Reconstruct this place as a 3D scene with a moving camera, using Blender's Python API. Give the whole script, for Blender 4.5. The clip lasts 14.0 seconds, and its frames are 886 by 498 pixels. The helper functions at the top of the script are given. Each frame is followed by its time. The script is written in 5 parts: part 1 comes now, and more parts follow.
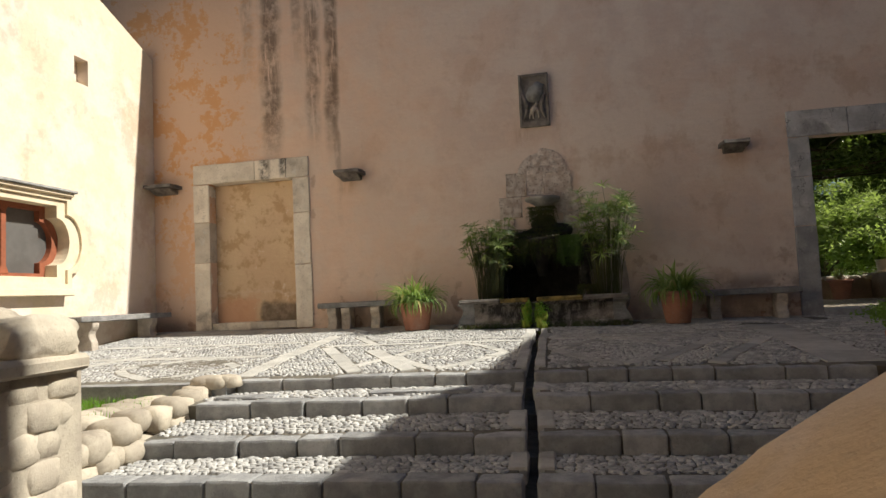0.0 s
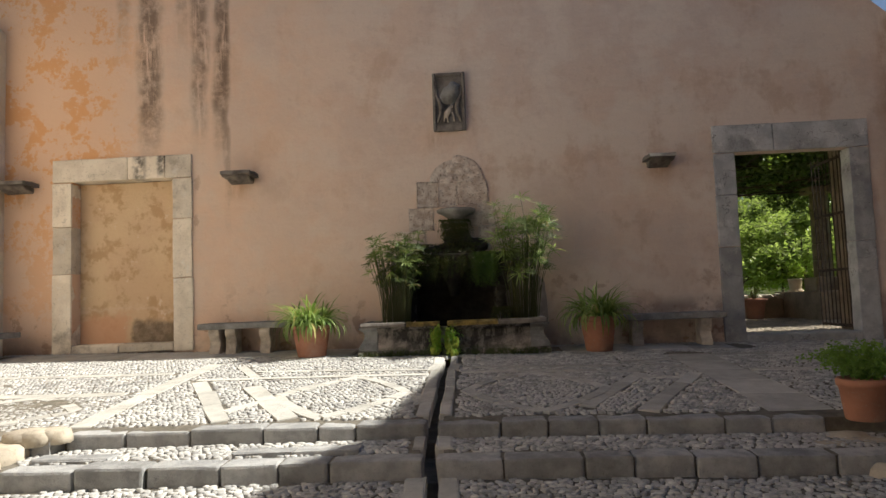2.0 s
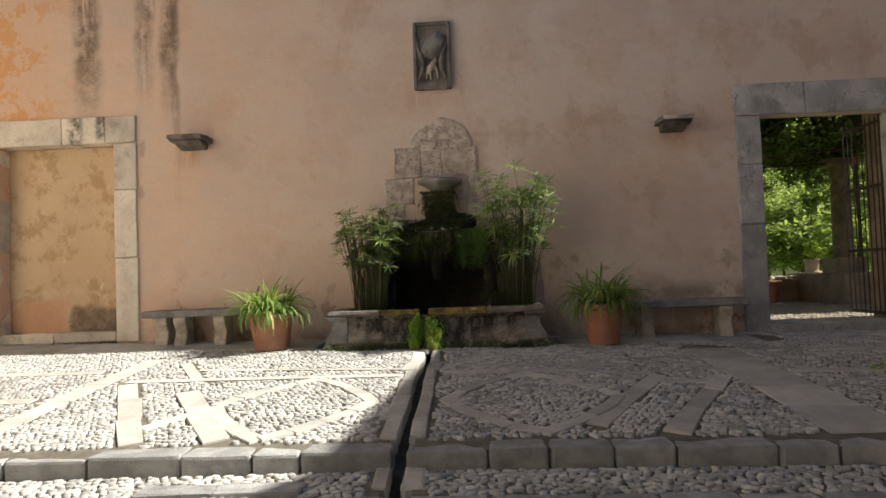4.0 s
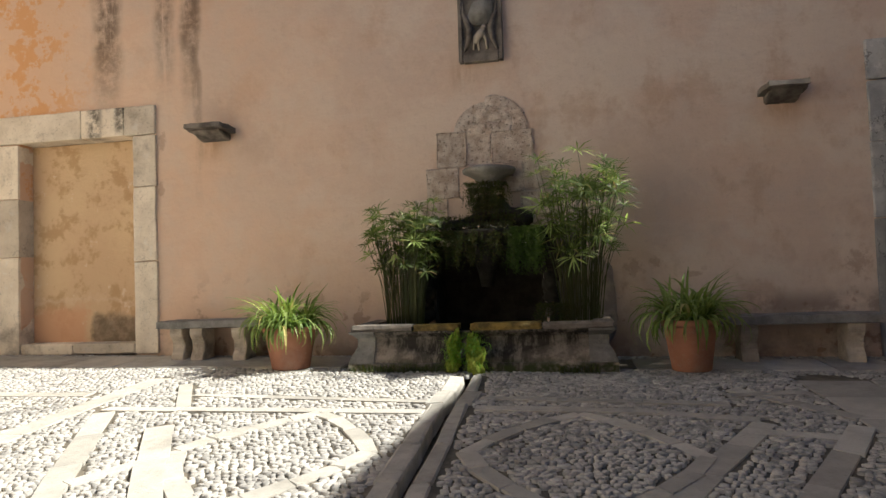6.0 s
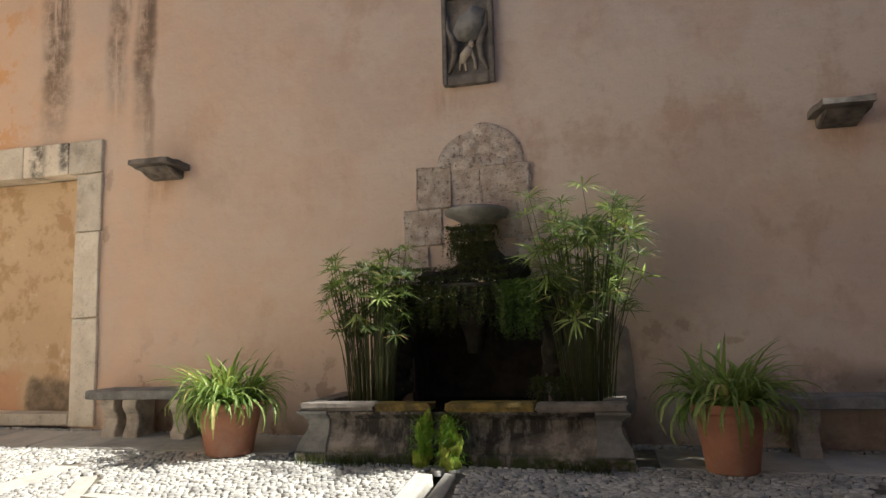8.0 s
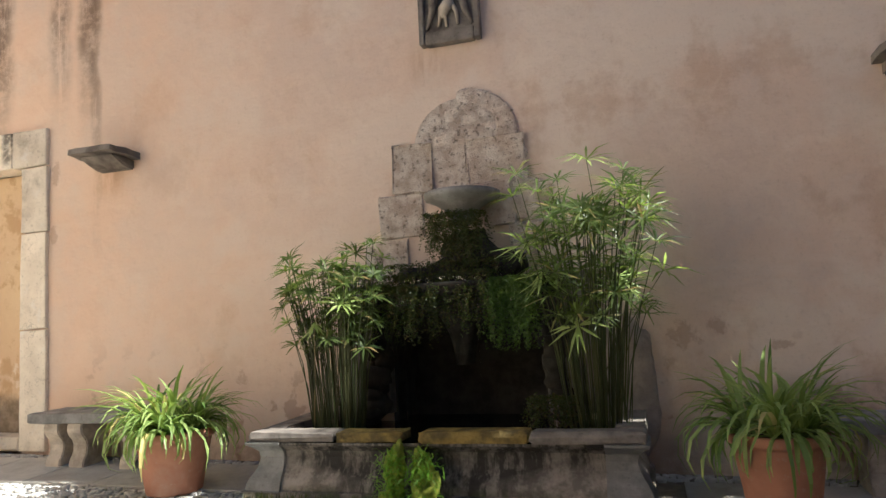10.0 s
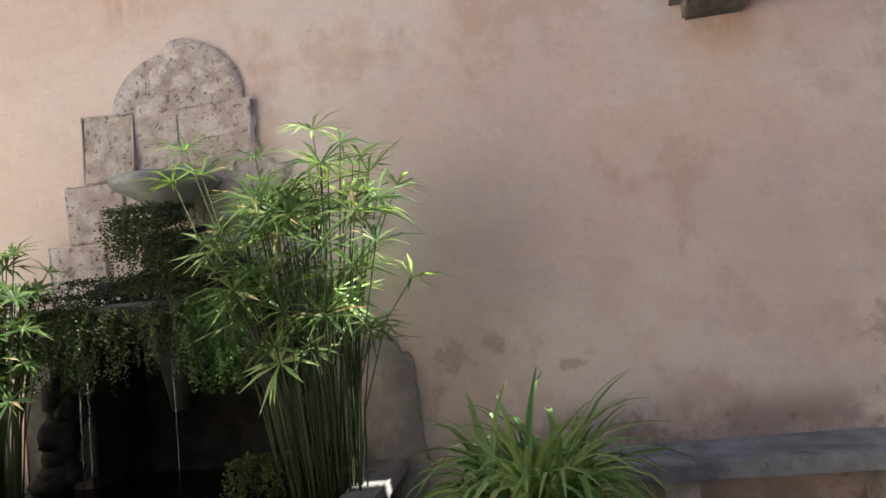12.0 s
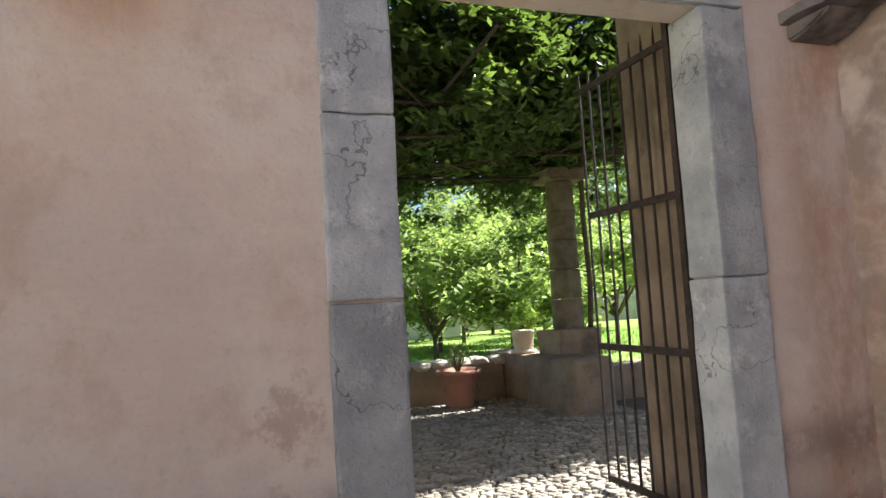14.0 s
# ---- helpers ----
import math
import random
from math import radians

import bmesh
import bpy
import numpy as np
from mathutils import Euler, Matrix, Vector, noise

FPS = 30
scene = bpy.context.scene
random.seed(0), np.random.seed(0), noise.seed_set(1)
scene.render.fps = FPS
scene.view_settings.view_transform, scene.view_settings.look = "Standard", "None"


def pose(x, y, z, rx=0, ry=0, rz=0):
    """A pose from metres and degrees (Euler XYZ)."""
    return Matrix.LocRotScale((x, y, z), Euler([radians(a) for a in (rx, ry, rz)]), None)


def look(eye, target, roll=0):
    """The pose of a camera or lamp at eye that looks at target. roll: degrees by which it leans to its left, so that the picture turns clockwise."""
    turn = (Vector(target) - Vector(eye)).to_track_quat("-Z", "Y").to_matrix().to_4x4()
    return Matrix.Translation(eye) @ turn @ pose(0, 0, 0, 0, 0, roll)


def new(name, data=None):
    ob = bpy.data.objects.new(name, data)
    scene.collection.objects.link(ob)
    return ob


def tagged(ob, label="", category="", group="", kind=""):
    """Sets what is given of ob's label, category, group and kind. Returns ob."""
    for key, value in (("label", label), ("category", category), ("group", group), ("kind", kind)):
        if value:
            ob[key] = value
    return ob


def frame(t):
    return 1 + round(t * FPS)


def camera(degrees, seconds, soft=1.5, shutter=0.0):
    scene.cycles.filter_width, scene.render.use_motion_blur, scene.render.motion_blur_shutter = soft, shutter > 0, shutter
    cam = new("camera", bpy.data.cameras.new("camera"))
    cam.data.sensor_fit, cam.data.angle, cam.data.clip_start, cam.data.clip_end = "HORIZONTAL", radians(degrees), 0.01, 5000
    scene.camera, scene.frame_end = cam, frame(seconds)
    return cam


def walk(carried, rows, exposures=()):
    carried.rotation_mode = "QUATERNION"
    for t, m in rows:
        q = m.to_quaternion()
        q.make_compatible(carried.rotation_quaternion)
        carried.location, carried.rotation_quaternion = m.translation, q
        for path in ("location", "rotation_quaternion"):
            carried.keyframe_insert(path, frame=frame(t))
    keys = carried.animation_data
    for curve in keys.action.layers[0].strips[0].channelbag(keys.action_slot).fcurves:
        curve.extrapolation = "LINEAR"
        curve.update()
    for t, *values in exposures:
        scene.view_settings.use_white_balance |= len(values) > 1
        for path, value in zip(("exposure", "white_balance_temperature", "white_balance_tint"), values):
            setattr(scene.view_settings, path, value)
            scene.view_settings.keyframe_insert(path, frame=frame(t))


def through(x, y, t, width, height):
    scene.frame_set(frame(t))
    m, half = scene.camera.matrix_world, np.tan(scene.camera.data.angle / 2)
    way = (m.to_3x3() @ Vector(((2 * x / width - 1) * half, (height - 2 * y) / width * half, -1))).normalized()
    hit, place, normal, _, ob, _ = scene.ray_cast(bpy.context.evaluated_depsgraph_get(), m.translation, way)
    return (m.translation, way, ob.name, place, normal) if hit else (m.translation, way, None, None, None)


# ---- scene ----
cam = camera(67.3, 14.0)
PATH = [
    (0, (0.327, -10.805, 0.5), (-0.041, -8.844, 0.645), -2.7),
    (0.5, (0.3, -10.505, 0.533), (0.039, -8.529, 0.705), -2.4),
    (1, (0.287, -10.219, 0.596), (0.119, -8.236, 0.793), -1.9),
    (1.5, (0.33, -9.943, 0.699), (0.176, -7.956, 0.874), -2.2),
    (2, (0.369, -9.713, 0.749), (0.244, -7.723, 0.894), -2.1),
    (2.5, (0.375, -9.417, 0.782), (0.299, -7.423, 0.906), -1.9),
    (4.8, (0.55, -7.943, 0.825), (0.374, -5.952, 0.892), -2.3),
    (5, (0.606, -7.809, 0.825), (0.397, -5.821, 0.891), -2.3),
    (5.5, (0.716, -7.493, 0.828), (0.418, -5.515, 0.871), -1.8),
    (6, (0.767, -7.119, 0.871), (0.398, -5.155, 0.959), -1.9),
    (6.5, (0.858, -6.786, 0.861), (0.449, -4.832, 0.985), -2.5),
    (7, (0.962, -6.441, 0.946), (0.491, -4.502, 1.087), -2.7),
    (7.4, (1.01, -6.204, 0.961), (0.541, -4.266, 1.117), -1.9),
    (7.5, (1.019, -6.13, 0.962), (0.55, -4.193, 1.128), -1.8),
    (8, (1.03, -5.807, 0.991), (0.565, -3.876, 1.227), -1.5),
    (10.3, (1.288, -4.578, 1.158), (0.665, -2.688, 1.352), -3.6),
    (10.5, (1.356, -4.433, 1.18), (0.67, -2.564, 1.376), -3.6),
    (11, (1.491, -4.127, 1.252), (0.733, -2.286, 1.447), -3.9),
    (11.5, (1.667, -3.79, 1.263), (1.009, -1.91, 1.445), -4.2),
    (12, (1.922, -3.456, 1.242), (1.636, -1.481, 1.38), -5.7),
    (12.5, (2.191, -3.158, 1.258), (2.156, -1.161, 1.371), -5.3),
    (13, (2.532, -2.841, 1.279), (2.823, -0.866, 1.402), -4.9),
    (13.5, (2.86, -2.666, 1.281), (3.409, -0.747, 1.404), -4.7),
    (14, (3.259, -2.566, 1.31), (3.935, -0.689, 1.458), -3.5),
]
EXPOSURES = [(0.0, -0.37, 6000, 10), (1.5, -0.09, 5950, 10), (5.0, 0.08, 6050, 10), (8.0, 0.08, 5950, 10), (10.4, 0.76, 5750, 10), (11.0, 0.82, 5800, 10), (11.8, 1.09, 5450, 10), (12.5, 1.54, 5150, 10), (14.0, 1.27, 5350, 10)]
walk(cam, [(t, look(eye, target, roll)) for t, eye, target, roll in PATH], EXPOSURES)

# ---- light: one low sun from the side of the court, and the sky ----
SUN_WAY = Vector((1.05, 0.108, 1.0)).normalized()
world = bpy.data.worlds.new("sky")
scene.world = world
world.use_nodes = True
sky = world.node_tree.nodes.new("ShaderNodeTexSky")
sky.sky_type, sky.sun_disc = "NISHITA", False
sky.sun_elevation = math.asin(SUN_WAY.z)
sky.sun_rotation = math.atan2(SUN_WAY.x, SUN_WAY.y)
background = world.node_tree.nodes["Background"]
background.inputs["Strength"].default_value = 0.066
world.node_tree.links.new(sky.outputs["Color"], background.inputs["Color"])
sun = new("sun", bpy.data.lights.new("sun", "SUN"))
sun.data.energy, sun.data.angle, sun.data.color = 9.6, radians(0.6), (1.0, 0.91, 0.745)
sun.matrix_world = look(SUN_WAY * 30, (0, 0, 0))


# ---- materials ----
class Nodes:
    """A small chain of shader nodes for one material."""

    def __init__(self, name):
        self.m = bpy.data.materials.new(name)
        self.m.use_nodes = True
        self.t = self.m.node_tree
        self.bsdf = self.t.nodes["Principled BSDF"]
        self.co = self.t.nodes.new("ShaderNodeTexCoord").outputs["Object"]

    def put(self, kind, **inputs):
        n = self.t.nodes.new(kind)
        for key, value in inputs.items():
            self.set(n.inputs[key.replace("_", " ")], value)
        return n

    def set(self, socket, value):
        if isinstance(value, bpy.types.NodeSocket):
            self.t.links.new(value, socket)
        else:
            socket.default_value = value

    def noise(self, scale, detail=5, rough=0.6, stretch=None, co=None):
        co = co or self.co
        if stretch:
            m = self.put("ShaderNodeMapping", Vector=co, Scale=stretch)
            co = m.outputs[0]
        return self.put("ShaderNodeTexNoise", Vector=co, Scale=scale, Detail=detail, Roughness=rough).outputs[0]

    def ramp(self, value, a, b, lo=0.0, hi=1.0):
        n = self.put("ShaderNodeMapRange", Value=value)
        n.interpolation_type = "SMOOTHSTEP"
        for key, v in (("From Min", a), ("From Max", b), ("To Min", lo), ("To Max", hi)):
            n.inputs[key].default_value = v
        return n.outputs[0]

    def math(self, op, a, b=0.0):
        n = self.t.nodes.new("ShaderNodeMath")
        n.operation = op
        self.set(n.inputs[0], a)
        self.set(n.inputs[1], b)
        return n.outputs[0]

    def mix(self, f, a, b):
        n = self.t.nodes.new("ShaderNodeMix")
        n.data_type = "RGBA"
        self.set(n.inputs[0], f)
        self.set(n.inputs[6], a if isinstance(a, bpy.types.NodeSocket) else (*a, 1))
        self.set(n.inputs[7], b if isinstance(b, bpy.types.NodeSocket) else (*b, 1))
        return n.outputs[2]

    def axis(self, i):
        return self.put("ShaderNodeSeparateXYZ", Vector=self.co).outputs[i]

    def window(self, value, a, b, soft):
        """1 between a and b, with soft sides."""
        return self.math("MULTIPLY", self.ramp(value, a - soft, a + soft), self.ramp(value, b - soft, b + soft, 1, 0))

    def done(self, color, rough=0.9, bump=None, strength=0.3, distance=0.02, metal=0.0, spec=0.25):
        self.set(self.bsdf.inputs["Base Color"], color if isinstance(color, bpy.types.NodeSocket) else (*color, 1))
        self.set(self.bsdf.inputs["Roughness"], rough)
        self.bsdf.inputs["Metallic"].default_value = metal
        self.bsdf.inputs["Specular IOR Level"].default_value = spec
        if bump is not None:
            b = self.put("ShaderNodeBump", Height=bump, Strength=strength, Distance=distance)
            self.t.links.new(b.outputs[0], self.bsdf.inputs["Normal"])
        return self.m


def piece_random(n):
    return n.t.nodes.new("ShaderNodeObjectInfo").outputs["Random"]


def island_random(n):
    return n.t.nodes.new("ShaderNodeNewGeometry").outputs["Random Per Island"]


def stone_material(name, a, b, dirt, scale=6.0, pieces=True, dirtiness=0.5, bump=0.5, rnd=piece_random, cracks=0.0, pores=0.0, runs=()):
    n = Nodes(name)
    c = n.mix(n.ramp(n.noise(scale), 0.35, 0.65), a, b)
    c = n.mix(n.math("MULTIPLY", n.ramp(n.noise(scale * 0.45, 7, 0.7), 0.5, 0.72), dirtiness), c, dirt)
    c = n.mix(n.math("MULTIPLY", n.ramp(n.noise(scale * 9, 3), 0.55, 0.75), 0.35), c, dirt)
    if cracks:
        line = n.math("MULTIPLY", n.window(n.noise(scale * 0.55, 5, 0.55), 0.498, 0.502, 0.004), n.ramp(n.noise(scale * 0.4, 2), 0.45, 0.6))
        c = n.mix(n.math("MULTIPLY", line, cracks), c, (0.05, 0.045, 0.04))
        c = n.mix(n.math("MULTIPLY", n.ramp(n.noise(scale * 1.3, 8, 0.75), 0.56, 0.66), 0.5), c, (0.74, 0.73, 0.70))
    for x0, wide, z0, z1 in runs:
        run = n.math("MULTIPLY", n.window(n.axis(0), x0 - wide, x0 + wide, wide * 0.6), n.window(n.axis(2), z0, z1, 0.06))
        c = n.mix(n.math("MULTIPLY", run, n.ramp(n.noise(6, 7, 0.75), 0.4, 0.58, 0.0, 0.85)), c, (0.07, 0.06, 0.05))
    if pores:
        c = n.mix(n.math("MULTIPLY", n.ramp(n.noise(scale * 3.2, 4, 0.65), 0.56, 0.64), pores), c, (0.09, 0.07, 0.055))
    if pieces:
        v = n.math("ADD", n.math("MULTIPLY", rnd(n), 0.36), 0.80)
        c = tint(n, c, v)
    h = n.math("ADD", n.noise(scale * 5, 6, 0.7), n.math("MULTIPLY", n.noise(scale * 22, 3), 0.4))
    return n.done(c, n.ramp(n.noise(scale * 2), 0.3, 0.7, 0.75, 0.95), h, bump, 0.015)


def tint(n, color, value):
    m = n.t.nodes.new("ShaderNodeVectorMath")
    m.operation = "SCALE"
    n.set(m.inputs[0], color)
    n.set(m.inputs["Scale"], value)
    return m.outputs[0]


# spots where the outer coat has come off: x, z, half width, half height
PEELS = ((1.43, 0.92, 0.12, 0.09), (1.65, 0.97, 0.07, 0.06), (2.01, 0.84, 0.09, 0.04), (3.55, 0.9, 0.12, 0.14), (-3.95, 2.02, 0.05, 0.10), (-3.93, 2.62, 0.05, 0.14))


def plaster_material(name, a, b, c_gray, stains=True):
    n = Nodes(name)
    x, z = n.axis(0), n.axis(2)
    big = n.noise(0.55, 4, 0.55)
    mid = n.noise(2.1, 7, 0.65)
    c = n.mix(n.ramp(big, 0.38, 0.62), a, b)
    c = n.mix(n.math("MULTIPLY", n.ramp(mid, 0.48, 0.7), 0.55), c, c_gray)
    # wide pale washes, brown blotches and level bands left by repairs
    c = n.mix(n.math("MULTIPLY", n.ramp(n.noise(0.85, 7, 0.62), 0.46, 0.56), 0.75), c, (0.73, 0.63, 0.55))
    c = n.mix(n.math("MULTIPLY", n.ramp(n.noise(1.25, 8, 0.68, (1, 1, 0.8)), 0.53, 0.63), 0.5), c, (0.52, 0.36, 0.26))
    c = n.mix(n.math("MULTIPLY", n.ramp(n.noise(1.9, 6, 0.6, (0.35, 1, 2.2)), 0.53, 0.66), 0.3), c, (0.72, 0.64, 0.57))
    c = n.mix(n.math("MULTIPLY", n.window(n.noise(0.9, 6, 0.6, (0.45, 1, 1.6)), 0.497, 0.503, 0.02), 0.14), c, (0.40, 0.26, 0.18))
    # pale rings of old repairs
    c = n.mix(n.math("MULTIPLY", n.window(n.noise(1.1, 6, 0.6), 0.49, 0.52, 0.02), 0.22), c, (0.78, 0.66, 0.55))
    c = n.mix(n.math("MULTIPLY", n.ramp(n.noise(14, 4, 0.7), 0.55, 0.8), 0.25), c, (0.30, 0.22, 0.17))
    c = n.mix(n.math("MULTIPLY", n.ramp(n.noise(48, 3, 0.7), 0.52, 0.72), 0.18), c, (0.36, 0.27, 0.21))
    c = n.mix(n.math("MULTIPLY", n.ramp(n.noise(31, 4, 0.7), 0.55, 0.72), 0.15), c, (0.80, 0.70, 0.62))
    if stains:
        c = n.mix(n.ramp(x, -4.0, 1.0, 0.62, 0.0), c, n.mix(n.ramp(n.noise(1.3, 6, 0.65), 0.4, 0.6), (0.73, 0.50, 0.345), (0.68, 0.52, 0.40)))
        # ochre limewash that flakes above the walled-up door
        zone = n.math("MULTIPLY", n.ramp(x, -5.6, -4.5, 1, 0), n.ramp(z, 0.0, 3.0, 0.35, 1.0))
        flake = n.ramp(n.math("ADD", n.noise(1.5, 8, 0.72), n.math("MULTIPLY", n.noise(6, 5, 0.7), 0.25)), 0.55, 0.62)
        c = n.mix(n.math("MULTIPLY", zone, 0.85), c, n.mix(flake, (0.66, 0.34, 0.14), (0.68, 0.47, 0.33)))
        # water runs from the eaves
        for x0, width, z_end, deep in ((-4.66, 0.17, 3.1, 0.8), (-3.88, 0.12, 3.4, 0.7), (-3.53, 0.11, 3.2, 0.75), (-4.15, 0.1, 4.9, 0.5), (-5.1, 0.1, 4.8, 0.35), (-3.46, 0.05, 2.1, 0.36)):
            wob = n.math("ADD", x, n.math("MULTIPLY", n.math("SUBTRACT", n.noise(1.2, 3), 0.5), 0.22))
            run = n.math("MULTIPLY", n.window(wob, x0 - width, x0 + width, width * 0.55), n.ramp(z, z_end - 0.5, z_end + 0.9))
            run = n.math("MULTIPLY", run, n.ramp(n.noise(2.2, 6, 0.7, (4, 4, 0.45)), 0.32, 0.5))
            run = n.math("MULTIPLY", run, n.ramp(n.noise(4.5, 7, 0.72), 0.36, 0.58, 0.3, 1.0))
            c = n.mix(n.math("MULTIPLY", run, deep), c, (0.13, 0.09, 0.065))
        # rust and soot runs under the corbels
        for x0, top in ((-3.28, 2.62), (2.98, 2.58), (-6.7, 2.62), (6.55, 2.7), (-0.28, 3.2)):
            run = n.math("MULTIPLY", n.window(x, x0 - 0.12, x0 + 0.12, 0.12), n.window(z, top - 0.22, top, 0.16))
            run = n.math("MULTIPLY", run, n.ramp(n.noise(3.0, 5, 0.6, (3, 3, 0.6)), 0.35, 0.6))
            c = n.mix(n.math("MULTIPLY", run, 0.55), c, (0.36, 0.19, 0.09))
        # damp and peeled patches low on the wall
        low = n.math("MULTIPLY", n.ramp(z, 0.2, 1.25, 1, 0), n.ramp(n.noise(3.6, 7, 0.6), 0.57, 0.63))
        c = n.mix(n.math("MULTIPLY", low, 0.6), c, (0.30, 0.17, 0.11))
        foot = n.math("MULTIPLY", n.ramp(z, -0.1, 0.55, 1, 0), n.ramp(n.noise(1.4, 6, 0.7), 0.38, 0.6))
        c = n.mix(n.math("MULTIPLY", foot, 0.75), c, (0.15, 0.115, 0.095))
        corner = n.math("MULTIPLY", n.ramp(x, 5.95, 6.25), n.ramp(n.noise(1.7, 7, 0.7, (1.4, 1, 0.7)), 0.36, 0.6))
        c = n.mix(n.math("MULTIPLY", corner, 0.7), c, (0.40, 0.235, 0.155))
        for x0, z0, rx, rz in PEELS:
            dx = n.math("DIVIDE", n.math("SUBTRACT", x, x0), rx)
            dz = n.math("DIVIDE", n.math("SUBTRACT", z, z0), rz)
            far = n.math("ADD", n.math("MULTIPLY", dx, dx), n.math("MULTIPLY", dz, dz))
            far = n.math("ADD", far, n.math("MULTIPLY", n.math("SUBTRACT", n.noise(11, 8, 0.75), 0.5), 6.5))
            c = n.mix(n.ramp(far, 0.2, 1.1, 0.5, 0.0), c, (0.38, 0.25, 0.18))
        # uneven darker band at seat height, on the right part of the wall
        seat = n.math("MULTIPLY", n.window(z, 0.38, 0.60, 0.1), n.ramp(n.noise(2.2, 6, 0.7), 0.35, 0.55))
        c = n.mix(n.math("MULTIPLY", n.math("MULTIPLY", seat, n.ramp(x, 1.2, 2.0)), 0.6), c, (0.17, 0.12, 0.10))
    h = n.math("ADD", n.noise(1.6, 5), n.math("MULTIPLY", n.noise(16, 6, 0.7), 0.22))
    return n.done(c, 0.93, h, 0.5, 0.05, spec=0.15)


def infill_material():
    """The walled-up door: ochre patches, an orange foot and a grey cement repair."""
    n = Nodes("ochre_infill_plaster")
    x, z = n.axis(0), n.axis(2)
    warp = n.math("MULTIPLY", n.math("SUBTRACT", n.noise(2.4, 6, 0.65), 0.5), 0.7)
    c = n.mix(n.ramp(n.noise(1.7, 6, 0.6), 0.4, 0.6), (0.66, 0.50, 0.32), (0.62, 0.45, 0.29))
    c = n.mix(n.math("MULTIPLY", n.ramp(n.noise(3.4, 8, 0.7), 0.52, 0.62), 0.7), c, (0.46, 0.30, 0.16))
    c = n.mix(n.math("MULTIPLY", n.ramp(n.noise(7, 6, 0.7), 0.62, 0.68), 0.6), c, (0.76, 0.66, 0.52))
    foot = n.math("MULTIPLY", n.ramp(n.math("ADD", z, warp), 0.55, 0.75, 1, 0), n.ramp(n.math("ADD", x, warp), -5.2, -5.05, 1, 0))
    c = n.mix(n.math("MULTIPLY", foot, 0.8), c, (0.64, 0.37, 0.23))
    ring = n.window(n.math("ADD", z, n.math("MULTIPLY", warp, 0.8)), 0.72, 0.78, 0.04)
    c = n.mix(n.math("MULTIPLY", ring, 0.4), c, (0.74, 0.60, 0.46))
    patch = n.math("MULTIPLY", n.ramp(n.math("ADD", z, n.math("MULTIPLY", warp, 0.5)), 0.5, 0.62, 1, 0), n.ramp(n.math("ADD", x, n.math("MULTIPLY", warp, 0.4)), -5.08, -5.0))
    c = n.mix(n.math("MULTIPLY", patch, 0.85), c, n.mix(n.ramp(n.noise(8, 6, 0.7), 0.4, 0.65), (0.13, 0.105, 0.08), (0.26, 0.21, 0.16)))
    h = n.math("ADD", n.noise(3.4, 8, 0.7), n.math("MULTIPLY", n.noise(20, 5), 0.3))
    return n.done(c, 0.93, h, 0.8, 0.03, spec=0.15)


def leaf_material(name, a, b, dry=(0.30, 0.25, 0.08), dryness=0.0, through=0.35):
    n = Nodes(name)
    r = n.math("FRACT", n.math("ADD", island_random(n), piece_random(n)))
    c = n.mix(r, a, b)
    if dryness:
        c = n.mix(n.ramp(r, 1 - dryness - 0.03, 1 - dryness + 0.03), c, dry)
    n.bsdf.inputs["Subsurface Weight"].default_value = 0.0
    n.done(c, 0.42, None, spec=0.28)
    t = n.put("ShaderNodeBsdfTranslucent", Color=n.mix(0.5, c, (0.35, 0.5, 0.05)))
    mix = n.put("ShaderNodeMixShader", Fac=through)
    n.t.links.new(n.bsdf.outputs[0], mix.inputs[1])
    n.t.links.new(t.outputs[0], mix.inputs[2])
    n.t.links.new(mix.outputs[0], n.t.nodes["Material Output"].inputs[0])
    return n.m


LINTEL_RUNS = ((-4.81, 0.09, 2.70, 3.12), (-4.47, 0.06, 2.76, 3.12))
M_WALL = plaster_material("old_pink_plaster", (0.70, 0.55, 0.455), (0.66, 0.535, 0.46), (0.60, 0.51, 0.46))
M_SIDE = plaster_material("cream_plaster", (0.70, 0.61, 0.45), (0.66, 0.56, 0.41), (0.60, 0.53, 0.42), False)
# darker, greyer plaster, which keeps the light bounced off this wall low
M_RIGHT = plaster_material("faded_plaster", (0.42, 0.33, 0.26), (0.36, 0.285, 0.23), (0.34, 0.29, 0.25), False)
M_TAN = plaster_material("tan_plaster", (0.66, 0.47, 0.27), (0.58, 0.40, 0.24), (0.55, 0.42, 0.30), False)
M_FILL = infill_material()
M_MARBLE = stone_material("grey_marble", (0.52, 0.525, 0.525), (0.36, 0.365, 0.375), (0.16, 0.15, 0.145), 3.0, dirtiness=0.8, cracks=0.95, bump=0.9)
M_LIME = stone_material("pale_limestone", (0.78, 0.71, 0.60), (0.66, 0.59, 0.49), (0.17, 0.14, 0.11), 3.5, dirtiness=0.7, cracks=0.5, runs=LINTEL_RUNS)
M_DARKSTONE = stone_material("weathered_stone", (0.25, 0.225, 0.20), (0.14, 0.125, 0.112), (0.05, 0.043, 0.038), 5.0, pieces=False, dirtiness=0.7)
M_KERB = stone_material("kerb_stone", (0.42, 0.42, 0.415), (0.29, 0.292, 0.292), (0.15, 0.145, 0.13), 6.0, dirtiness=0.35, bump=0.9)
M_SLAB = stone_material("paving_slab", (0.51, 0.495, 0.455), (0.42, 0.41, 0.38), (0.24, 0.22, 0.19), 4.0)
